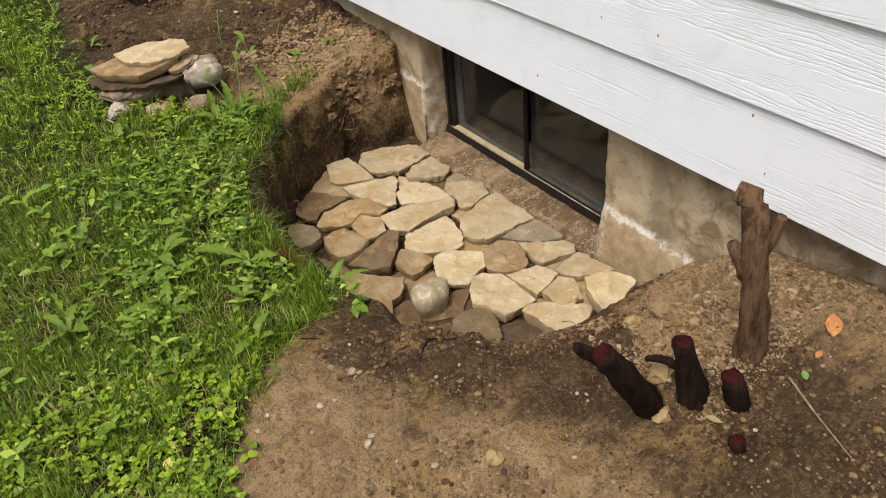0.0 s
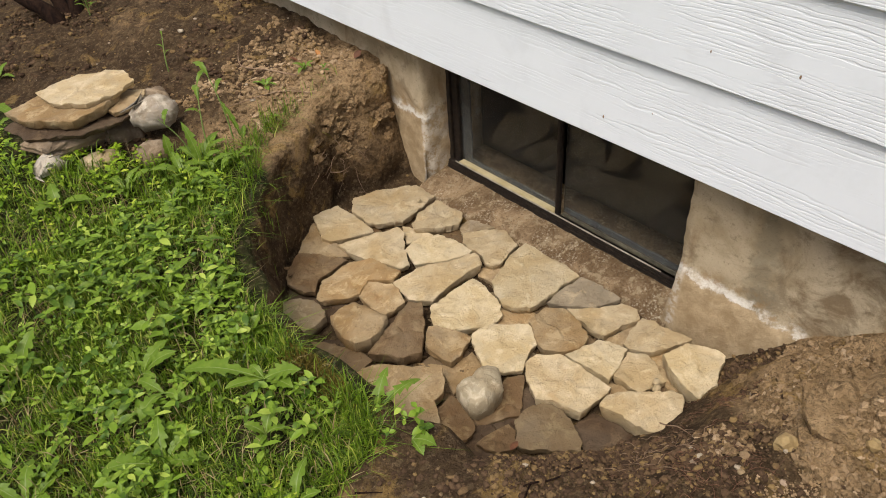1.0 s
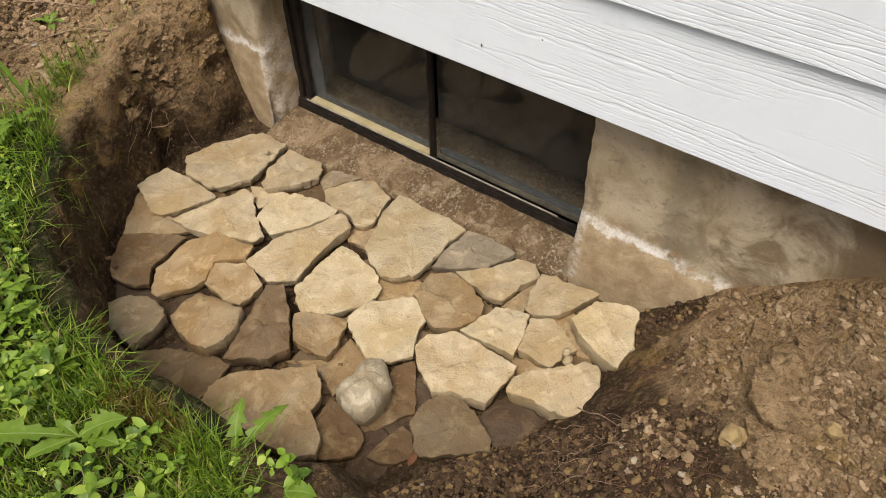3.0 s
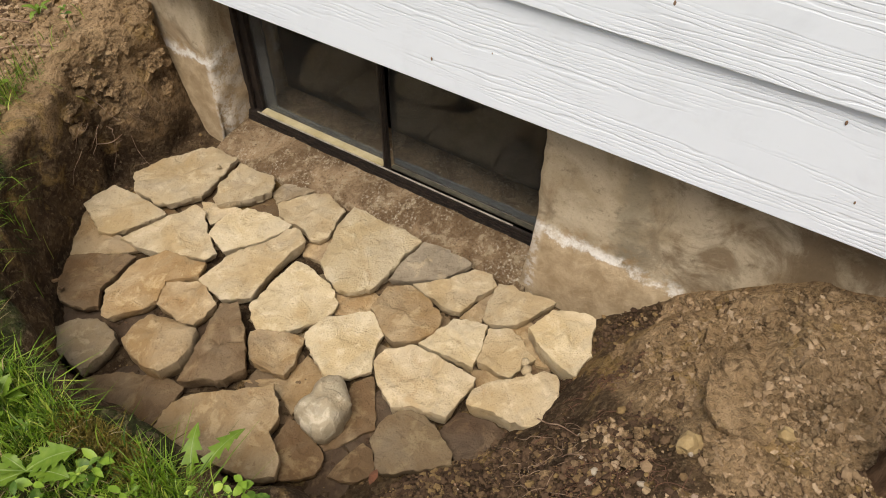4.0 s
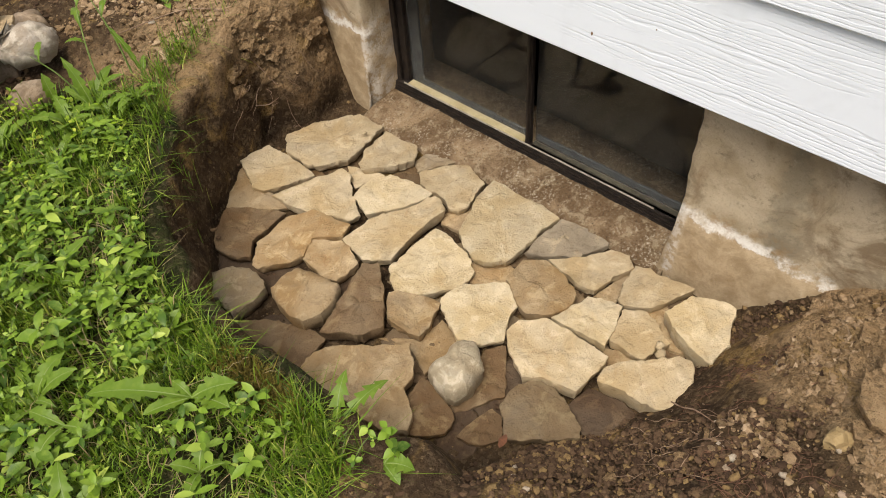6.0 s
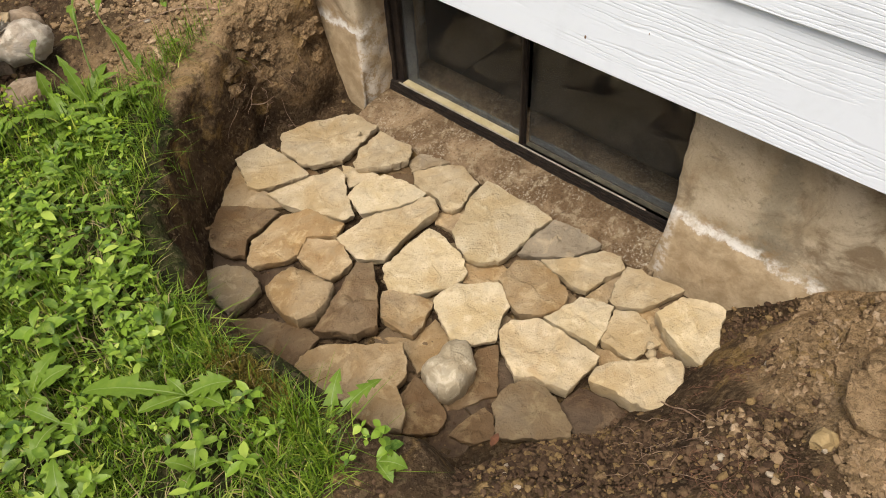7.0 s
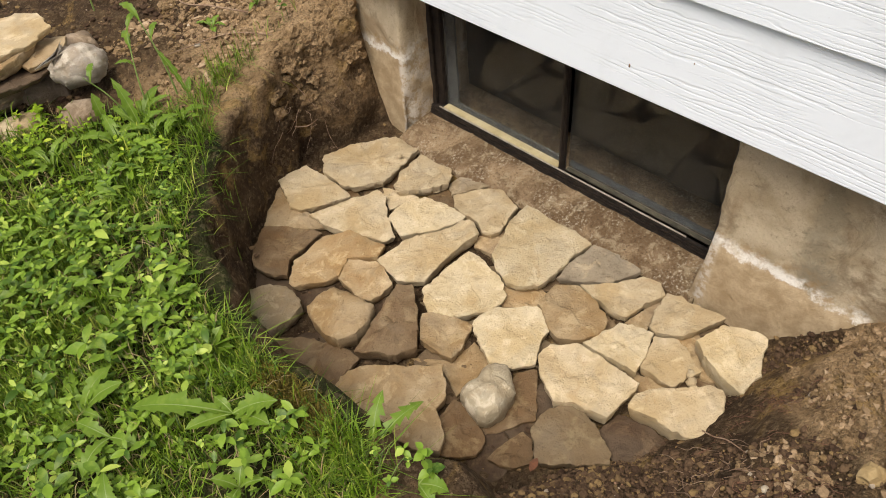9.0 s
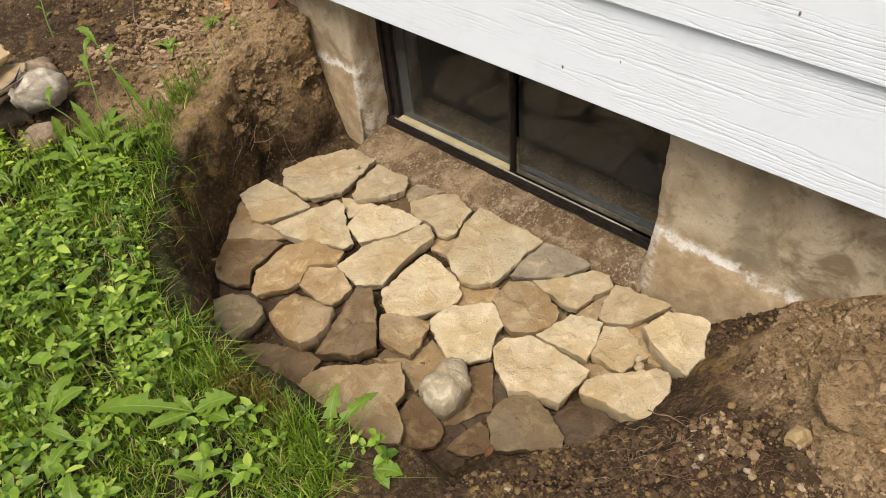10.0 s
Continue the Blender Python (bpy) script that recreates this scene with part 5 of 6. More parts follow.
shrub([
    ([(1.795, 1.272, 0.228), (1.788, 1.275, 0.323), (1.779, 1.278, 0.418), (1.771, 1.289, 0.494), (1.780, 1.303, 0.555), (1.788, 1.327, 0.584), (1.783, 1.348, 0.591)],
     [0.034, 0.0255, 0.022, 0.0200, 0.022, 0.021, 0.017], M_BARK, None,
     [([(1.778, 1.290, 0.490), (1.787, 1.274, 0.535), (1.792, 1.268, 0.578)], [0.014, 0.010, 0.007]),
      ([(1.772, 1.292, 0.455), (1.764, 1.312, 0.490), (1.757, 1.324, 0.512)], [0.018, 0.016, 0.009])]),
    ([(1.640, 1.322, 0.12), (1.612, 1.330, 0.200), (1.538, 1.325, 0.325), (1.490, 1.330, 0.408), (1.477, 1.333, 0.432)],
     [0.038, 0.029, 0.0235, 0.020, 0.019], M_DARK_BARK, M_CUT, [([(1.526, 1.327, 0.350), (1.484, 1.360, 0.400), (1.459, 1.372, 0.428)], [0.013, 0.012, 0.009])]),
    ([(1.659, 1.263, 0.180), (1.659, 1.289, 0.261), (1.640, 1.298, 0.338), (1.632, 1.301, 0.381)],
     [0.038, 0.025, 0.0185, 0.0175], M_DARK_BARK, M_CUT, [([(1.662, 1.301, 0.280), (1.652, 1.343, 0.289), (1.638, 1.377, 0.277)], [0.010, 0.008, 0.006])]),
    ([(1.707, 1.215, 0.180), (1.697, 1.223, 0.266), (1.680, 1.231, 0.321)], [0.031, 0.0215, 0.0185], M_DARK_BARK, M_CUT, []),
    ([(1.631, 1.163, 0.218), (1.627, 1.168, 0.261)], [0.015, 0.012], M_DARK_BARK, M_CUT, []),
], "cut-back shrub with one tall bare stem and sawn red-ended stumps", "shrub stump", (1.74, 1.28))

shrub([
    ([(1.600, 4.120, 0.18), (1.58, 4.16, 0.26), (1.52, 4.25, 0.33), (1.485, 4.31, 0.375)], [0.034, 0.027, 0.024, 0.022], M_DARK_BARK, None, []),
    ([(1.620, 4.130, 0.18), (1.63, 4.20, 0.28), (1.64, 4.34, 0.35), (1.645, 4.46, 0.385)], [0.032, 0.025, 0.022, 0.020], M_DARK_BARK, None, []),
    ([(1.640, 4.120, 0.18), (1.665, 4.15, 0.30), (1.68, 4.22, 0.42), (1.70, 4.27, 0.55)], [0.030, 0.022, 0.020, 0.018], M_DARK_BARK, None, []),
], "dark cut-back shrub stump with three bare stems", "shrub stump", (1.62, 4.12))


def strand(name, points, radius, material, label, category="root", group=""):
    v, f = tube(points, [radius] + [radius * 0.8] * (len(points) - 2) + [radius * 0.35], 6, 0.2, points[0][0] * 9)
    return tagged(new(name, mesh_from(name, v, f, material)), label, category, group)


def laid(xy, lift=0.004):
    return [(x, y, gz(x, y) + lift) for x, y in xy]


strand("twig", laid([(1.50, 1.72), (1.45, 1.735), (1.40, 1.75), (1.34, 1.775)], 0.006), 0.0022, M_DARK_BARK, "dark broken twig lying on the soil", "twig", "twigs")
strand("twig", laid([(1.41, 1.75), (1.38, 1.735), (1.345, 1.70)], 0.006), 0.0018, M_DARK_BARK, "dark broken twig lying on the soil", "twig", "twigs")
strand("twig", laid([(1.20, 1.94), (1.23, 1.905)], 0.006), 0.002, M_DARK_BARK, "short dark twig beside the lawn", "twig", "twigs")
strand("twig", laid([(1.79, 1.19), (1.76, 1.12), (1.72, 1.03)], 0.006), 0.0025, M_ROOT, "pale thin stalk on the soil", "twig", "twigs")
strand("twig", laid([(1.30, 3.72), (1.36, 3.62), (1.38, 3.56)], 0.006), 0.003, M_DARK_BARK, "dark thin twig on the soil", "twig", "twigs")
strand("stalk", laid([(1.88, 3.08), (1.83, 3.16), (1.80, 3.25), (1.86, 3.36)], 0.02), 0.0022, M_ROOT, "dry pale stalk lying on the bank", "twig", "twigs")
strand("stalk", laid([(1.86, 2.96), (1.80, 3.04), (1.70, 3.09), (1.64, 3.12)], 0.012), 0.0014, M_ROOT, "dry pale stalk lying on the bank", "twig", "twigs")


def rootlets(name, n, spot, spread, reach, radius, material, label, hang=0.0):
    """A tuft of fine roots, joined."""
    rnd = random.Random(n + int(spot[0] * 100))
    verts, faces = [], []
    for _ in range(n):
        x, y = spot[0] + rnd.gauss(0, spread[0]), spot[1] + rnd.gauss(0, spread[1])
        if x > 2.06:
            continue
        z = gz(x, y) + 0.002 if spot[2] is None else spot[2] + rnd.gauss(0, spread[2])
        a = rnd.uniform(0, 6.28)
        pts = [Vector((x, y, z))]
        for _k in range(4):
            a += rnd.gauss(0, 0.7)
            q = pts[-1] + Vector((math.cos(a), math.sin(a), 0)) * reach / 4 * rnd.uniform(0.5, 1.4)
            q.z = (gz(q.x, q.y) + rnd.uniform(0.001, 0.012)) if spot[2] is None else pts[-1].z - hang * rnd.uniform(0.0, 1.0) / 4 + rnd.gauss(0, 0.006)
            pts.append(q)
        v, f = tube(pts, [radius, radius, radius * 0.8, radius * 0.6, radius * 0.3], 4, 0, 0, False)
        base = len(verts)
        verts += v
        faces += [tuple(i + base for i in q) for q in f]
    return tagged(new(name, mesh_from(name, verts, faces, material)), label, "roots", kind="stuff")


rootlets("fine_roots", 120, (1.86, 1.68, None), (0.05, 0.035, 0), 0.05, 0.0005, M_RED_ROOT, "tangled red-brown rootlets on the front bank")
rootlets("fine_roots", 45, (1.72, 1.68, None), (0.07, 0.03, 0), 0.05, 0.0006, M_ROOT, "pale broken rootlets on the damp bank")
rootlets("fine_roots", 60, (1.66, 1.58, None), (0.06, 0.04, 0), 0.045, 0.0005, M_RED_ROOT, "tangled red-brown rootlets in the soil")
rootlets("fine_roots", 45, (1.50, 1.52, None), (0.09, 0.06, 0), 0.045, 0.0005, M_RED_ROOT, "thin rootlets in the damp soil")
rootlets("fine_roots", 16, (1.84, 2.862, 0.12), (0.09, 0.006, 0.045), 0.05, 0.0006, M_ROOT, "dry roots hanging from the cut earth bank", 0.10)
for pts in ([(1.765, 1.735, 0.03), (1.752, 1.712, 0.055), (1.748, 1.690, 0.075), (1.735, 1.655, 0.095)],
            [(1.845, 2.925, 0.185), (1.865, 2.905, 0.14), (1.885, 2.890, 0.09), (1.915, 2.878, 0.04), (1.925, 2.872, 0.005)],
            [(1.822, 2.905, 0.055), (1.850, 2.885, 0.050), (1.880, 2.880, 0.056)]):
    strand("root", pts, 0.0015, M_ROOT, "thin pale root sticking out of the earth", "root", "pale roots")

def angular_stone(x, y, z, size, seed, tone, label, group):
    """A broken fieldstone: the hull of a few corners, edges worn off."""
    rnd = random.Random(seed)
    bm = bmesh.new()
    for _ in range(15):
        q = Vector((rnd.gauss(0, 1), rnd.gauss(0, 1), rnd.gauss(0, 1))).normalized()
        bm.verts.new((q.x * size[0], q.y * size[1], q.z * size[2]))
    hull = bmesh.ops.convex_hull(bm, input=bm.verts[:])
    bmesh.ops.delete(bm, geom=list({g for g in hull["geom_interior"] + hull["geom_unused"] if isinstance(g, bmesh.types.BMVert)}), context="VERTS")
    bmesh.ops.bevel(bm, geom=bm.edges[:], offset=min(size) * 0.16, segments=3, affect="EDGES")
    bmesh.ops.triangulate(bm, faces=bm.faces[:])
    for v in bm.verts:
        v.co += v.co.normalized() * (noise.noise(v.co * 40 + Vector((seed, 0, 0))) * 0.003 + noise.noise(v.co * 15 + Vector((0, seed, 0))) * 0.008)
    me = bpy.data.meshes.new("fieldstone")
    bm.to_mesh(me)
    bm.free()
    me.materials.append(STONE[tone])
    me.shade_smooth()
    ob = new("fieldstone", me)
    ob.location = (x, y, z)
    return tagged(ob, label, "stone", group)


# ---- stones piled beside the lawn ----
PILE = "stones piled beside the lawn"
angular_stone(1.29, 3.33, 0.235, (0.13, 0.11, 0.052), 8, "pink", "blunt pinkish fieldstone at the bottom of the pile", PILE)
stone("pink", 1.44, 3.32, 0.225, [(-8, 4), (-7, -6), (2, -8), (8, -2), (6, 6), (-1, 8)], 0.06, 0.025, "rounded brown fieldstone at the bottom of the pile", "fieldstone", PILE)
angular_stone(1.21, 3.27, 0.215, (0.055, 0.05, 0.04), 12, "white", "small whitish fieldstone at the foot of the pile", PILE)
stone("buff", 1.33, 3.22, 0.20, [(-6, 3), (-5, -3), (2, -4), (6, 0), (3, 4)], 0.04, 0.02, "small buff stone at the foot of the pile", "fieldstone", PILE)
stone("dark", 1.365, 3.35, 0.282, [(-19, 8), (-17, -3), (-6, -13), (4, -14), (13, -10), (16, -1), (12, 9), (-4, 15)], 0.022, 0.0, "thin dark slab in the stone pile", "slab", PILE)
stone("tan", 1.35, 3.36, 0.318, [(-15.5, 9), (-14, 0), (-5, -12.5), (4, -11.5), (10, -8), (8, 6), (0, 13)], 0.034, 0.0, "thick tan sandstone slab in the stone pile", "slab", PILE)
stone("buff", 1.365, 3.345, 0.339, [(-8, 10), (-7, -1), (-1, -8), (7, -8.5), (14, -5), (15, 4), (5, 11)], 0.022, 0.0, "buff sandstone slab on top of the pile", "slab", PILE)
stone("tan", 1.455, 3.285, 0.303, [(-6, 2), (-5, -5), (3, -6), (7, 1), (2, 6)], 0.02, 0.0, "small tan slab under the top slab", "slab", PILE)
angular_stone(1.50, 3.21, 0.262, (0.078, 0.058, 0.060), 21, "white", "angular pale grey stone beside the pile", PILE)
stone("pink", 1.55, 3.33, 0.250, [(-5, 2), (-3, -4), (4, -3), (5, 3), (0, 5)], 0.04, 0.025, "small brown stone behind the pile", "fieldstone", PILE)
stone("pink", 1.44, 3.13, 0.215, [(-5, 2), (-4, -4), (3, -4), (5, 2), (0, 5)], 0.035, 0.02, "small brown stone under the weeds", "fieldstone", PILE)
stone("buff", 1.93, 5.02, 0.30, [(-14, 6), (-12, -8), (4, -11), (14, -4), (12, 9), (-2, 12)], 0.06, 0.0, "flat tan stone lying beyond the shrub stump", "slab", "far stones")
stone("pink", 2.02, 4.88, 0.31, [(-5, 3), (-4, -4), (4, -4), (5, 3)], 0.05, 0.02, "small reddish stone near the wall", "fieldstone", "far stones")
for i, (x, y, z, r) in enumerate([(1.872, 1.812, -0.022, 0.011), (1.886, 1.822, -0.022, 0.009), (1.46, 2.215, -0.03, 0.018), (1.97, 2.69, -0.018, 0.006), (1.860, 1.802, -0.020, 0.009)]):
    v, f = blob(i + 70, 2, 0.3)
    ob = new("stone_chip", mesh_from("stone_chip", v * np.array([r, r * 0.8, r * 0.6]), f.tolist(), STONE["buff"]))
    ob.location = (x, y, z)
    tagged(ob, "small chip of buff sandstone between the slabs", "stone", "stone chips")


# ---- lawn, weeds and moss ----
def blades(name, spots, lengths, width, material, label, lean=0.6, category="grass", seed=1):
    """Bent tapering grass blades of two segments, joined into one."""
    rng = np.random.default_rng(seed)
    n = len(spots)
    x, y = spots[:, 0], spots[:, 1]
    z = ground_height(x, y) - 0.004
    a = rng.uniform(0, 2 * math.pi, n)
    out = lengths * np.abs(rng.normal(0, lean, n))
    up = np.sqrt(np.maximum(lengths ** 2 - np.minimum(out, lengths * 0.93) ** 2, 1e-6))
    dx, dy = np.cos(a), np.sin(a)
    w = width * rng.uniform(0.6, 1.4, n)
    tw = rng.uniform(-0.9, 0.9, n)
    px, py = -np.sin(a + tw), np.cos(a + tw)
    base = np.stack([x, y, z], 1)
    side = np.stack([px * w / 2, py * w / 2, np.zeros(n)], 1)
    k1 = base + np.stack([dx * out * 0.16, dy * out * 0.16, up * 0.50], 1)
    k2 = base + np.stack([dx * out * 0.52, dy * out * 0.52, up * 0.86], 1)
    tip = base + np.stack([dx * out, dy * out, up * 0.97], 1)
    v = np.stack([base - side * 0.8, base + side * 0.8, k1 - side, k1 + side, k2 - side * 0.75, k2 + side * 0.75, tip], 1).reshape(-1, 3)
    i = (np.arange(n) * 7)[:, None]
    q = np.concatenate([i + np.array([0, 1, 3, 2]), i + np.array([2, 3, 5, 4])]).tolist()
    t = (i + np.array([4, 5, 6])).tolist()
    me = mesh_from(name, v, q + t, material)
    return tagged(new(name, me), label, category, kind="stuff")


def lawn_places(n, x0, x1, y0, y1, seed, margin=0.0, density=None):
    rng = np.random.default_rng(seed)
    out = np.zeros((0, 2))
    while len(out) < n:
        p = np.stack([rng.uniform(x0, x1, n), rng.uniform(y0, y1, n)], 1)
        ragged = 0.022 * field(p[:, 0], p[:, 1], 0.05, 41) + 0.02 * field(p[:, 0], p[:, 1], 0.15, 42)
        ragged = ragged + np.abs(rng.normal(0, 0.035, n)) * (p[:, 1] < 2.0) * (rng.random(n) < 0.35)
        d, w = well_distance(p[:, 0], p[:, 1])
        ok = (p[:, 0] < lawn_edge(p[:, 1]) - margin + ragged) & (d > w * 1.02)
        if density is not None:
            ok &= rng.random(n) < density(p[:, 0], p[:, 1])
        out = np.concatenate([out, p[ok]])
    return out[:n]


patchy = lambda x, y: np.clip(0.55 + 0.55 * field(x, y, 0.11, 51) + 0.45 * field(x, y, 0.04, 52), 0.06, 1) * np.where(np.hypot((x - 1.315) / 0.05, (y - 2.2) / 0.085) < 1, 0.07, 1) * np.where((lawn_edge(y) - x < 0.09) & (y > 2.42), 0.22, 1)
_r = np.random.default_rng(5)
_p = lawn_places(60000, 0.35, 1.60, 1.25, 2.95, 61, 0.0, patchy)
blades("lawn_grass", _p, _r.uniform(0.015, 0.054, len(_p)), 0.0020, M_GRASS, "fresh green uneven lawn grass", 0.95, seed=2)
_p = lawn_places(30000, 0.05, 1.62, 2.9, 5.9, 62, 0.0, patchy)
blades("lawn_grass", _p, _r.uniform(0.03, 0.075, len(_p)), 0.0028, M_GRASS, "fresh green uneven lawn grass farther off", 0.95, seed=3)
_p = lawn_places(5000, -0.9, 0.5, 1.2, 6.5, 63)
blades("lawn_grass", _p, _r.uniform(0.03, 0.07, len(_p)), 0.0045, M_GRASS, "green lawn grass at the edge of view", 0.55, seed=4)
_p = lawn_places(36000, -3.2, 0.6, -2.5, 8.5, 65)
blades("lawn_grass", _p, _r.uniform(0.04, 0.085, len(_p)), 0.009, M_GRASS, "green lawn grass reaching away from the house", 0.9, seed=19)
_p = lawn_places(4200, 0.35, 1.40, 1.25, 3.2, 64)
blades("dry_grass", _p, _r.uniform(0.03, 0.06, len(_p)), 0.0017, M_STRAW, "straw-coloured dead blades in the lawn", 0.95, seed=5)
_edge = []
while len(_edge) < 1500:
    _y = _r.uniform(1.95, 3.05)
    _x = lawn_edge(_y) + _r.normal(-0.004, 0.018)
    if _y > 2.45 and _r.random() < 0.7:
        continue
    if 2.12 < _y < 2.27 and _r.random() < 0.85:
        continue
    _edge.append((_x, _y))
_p = np.array(_edge)
blades("lawn_grass", _p, _r.uniform(0.025, 0.058, len(_p)), 0.0018, M_GRASS, "longer grass hanging over the edge of the well", 1.1, seed=6)
_edge = []
while len(_edge) < 330:
    _x, _y = _r.normal(1.72, 0.11), 2.93 + abs(_r.normal(0, 0.03))
    if _x < 1.98:
        _edge.append((_x, _y))
_p = np.array(_edge)
blades("bank_grass", _p, _r.uniform(0.02, 0.075, len(_p)), 0.0014, M_GRASS, "thin grass tufts along the top of the bank", 0.9, seed=7)
_p = np.concatenate([np.stack([_r.normal(cx, 0.016, 70), _r.normal(cy, 0.016, 70)], 1) for cx, cy in ((1.575, 2.83), (1.60, 2.885), (1.635, 2.93), (1.52, 2.765), (1.46, 2.70), (1.71, 2.96))])
blades("bank_grass", _p, _r.uniform(0.04, 0.085, len(_p)), 0.0016, M_GRASS, "dark grass tufts at the corner of the bank", 0.75, seed=18)
_p = np.stack([_r.normal(1.312, 0.014, 110), _r.uniform(1.98, 2.14, 110)], 1)
blades("lawn_grass", _p, _r.uniform(0.04, 0.085, len(_p)), 0.0018, M_GRASS, "long grass leaning over the lip of the well", 1.0, seed=17)
_p = np.stack([_r.normal(1.328, 0.024, 6500), _r.normal(2.20, 0.045, 6500)], 1)
blades("moss", _p, _r.uniform(0.012, 0.030, len(_p)), 0.0022, M_MOSS, "golden-brown moss on the lip of the well", 0.7, "moss", 8)
_p = np.concatenate([np.stack([_r.normal(cx, 0.05, 500), _r.normal(cy, 0.05, 500)], 1) for cx, cy in ((1.03, 2.72), (1.12, 2.56), (0.9, 2.35))])
blades("moss", _p, _r.uniform(0.006, 0.016, len(_p)), 0.0025, M_MOSS, "brown moss patches in the lawn", 0.8, "moss", 9)


def oval_leaf(base, way, length, width, droop, roll):
    """A pointed oval leaf folded a little along its rib: 5 cross-sections of 3 points."""
    way = Vector(way).normalized()
    side = way.cross(Vector((0, 0, 1)))
    side = (side if side.length > 0.01 else Vector((1, 0, 0))).normalized()
    up = side.cross(way)
    side = side * math.cos(roll) + up * math.sin(roll)
    out = []
    for t, w in ((0.0, 0.10), (0.22, 0.72), (0.5, 1.0), (0.78, 0.66), (1.0, 0.04)):
        c = Vector(base) + way * length * t + Vector((0, 0, -droop * length * t * t))
        lift = up * width * 0.16 * w
        out += [c - side * width / 2 * w + lift, c, c + side * width / 2 * w + lift]
    return out


LEAF_FACES = [(r * 3 + c, r * 3 + c + 1, r * 3 + c + 4, r * 3 + c + 3) for r in range(4) for c in range(2)]


def weeds(name, spots, size, pairs, label, material, seed, slim=0.5, tall=1.0):
    """Low broad-leaved plants: opposite pairs of oval leaves on short stalks, joined into one."""
    rnd = random.Random(seed)
    z = ground_height(spots[:, 0], spots[:, 1])
    verts, faces = [], []
    for (x, y), zz in zip(spots, z):
        s = size * rnd.uniform(0.55, 1.35)
        turn, h = rnd.uniform(0, 6.28), rnd.uniform(0.008, 0.03) * tall
        lx, ly = rnd.gauss(0, 0.25), rnd.gauss(0, 0.25)
        for p in range(rnd.choice(pairs)):
            level = h + p * s * 0.33
            for k in range(2):
                a = turn + p * 1.57 + k * math.pi + rnd.gauss(0, 0.25)
                length = s * (1.0 - 0.17 * p) * rnd.uniform(0.8, 1.15)
                way = (math.cos(a), math.sin(a), rnd.uniform(0.05, 0.55) + 0.12 * p)
                base = (x + lx * level, y + ly * level, zz + level)
                b = len(verts)
                verts += oval_leaf(base, way, length, length * slim * rnd.uniform(0.85, 1.2), rnd.uniform(0.1, 0.45), rnd.gauss(0, 0.25))
                faces += [tuple(i + b for i in f) for f in LEAF_FACES]
    return tagged(new(name, mesh_from(name, verts, faces, material)), label, "weeds", kind="stuff")


weedy = lambda x, y: np.clip(0.08 + 0.6 * field(x, y, 0.14, 71) + 0.85 * ease((x - 0.75) / 0.35) * ease((y - 2.25) / 0.25), 0.03, 1)
weeds("lawn_weeds", lawn_places(640, 0.55, 1.5, 1.6, 2.95, 81, 0.005, weedy), 0.017, (2, 3, 3), "bright green chickweed-like weeds in the lawn", M_WEED, 1)
weeds("lawn_weeds", lawn_places(210, 0.85, 1.48, 2.05, 2.92, 82, 0.01, weedy), 0.028, (2, 3), "larger oval-leaved weeds along the well", M_WEED, 2, 0.42, 1.6)
weeds("lawn_weeds", lawn_places(800, 0.2, 1.55, 2.85, 4.8, 83, 0.0, weedy), 0.019, (2, 3), "green weeds in the lawn beyond the well", M_CLOVER, 3)
weeds("lawn_weeds", lawn_places(1900, 0.25, 1.12, 1.2, 2.1, 84, 0.0), 0.0145, (1, 2), "small clover-like leaves in the lawn", M_CLOVER, 4, 0.8, 0.7)
weeds("lawn_weeds", lawn_places(45, 0.6, 1.45, 1.7, 2.95, 85, 0.01), 0.040, (1, 1, 2), "broad single leaves standing out of the lawn", M_WEED, 6, 0.40, 1.8)
weeds("lawn_weeds", np.array([(1.33, 2.0), (1.34, 1.97), (1.31, 1.97), (1.35, 2.03), (1.30, 2.02), (1.36, 1.95), (1.33, 1.94), (1.86, 2.93), (1.90, 2.97), (1.72, 2.95)]), 0.016, (2, 3), "small leafy weeds on the rim", M_WEED, 5, 0.7, 1.6)


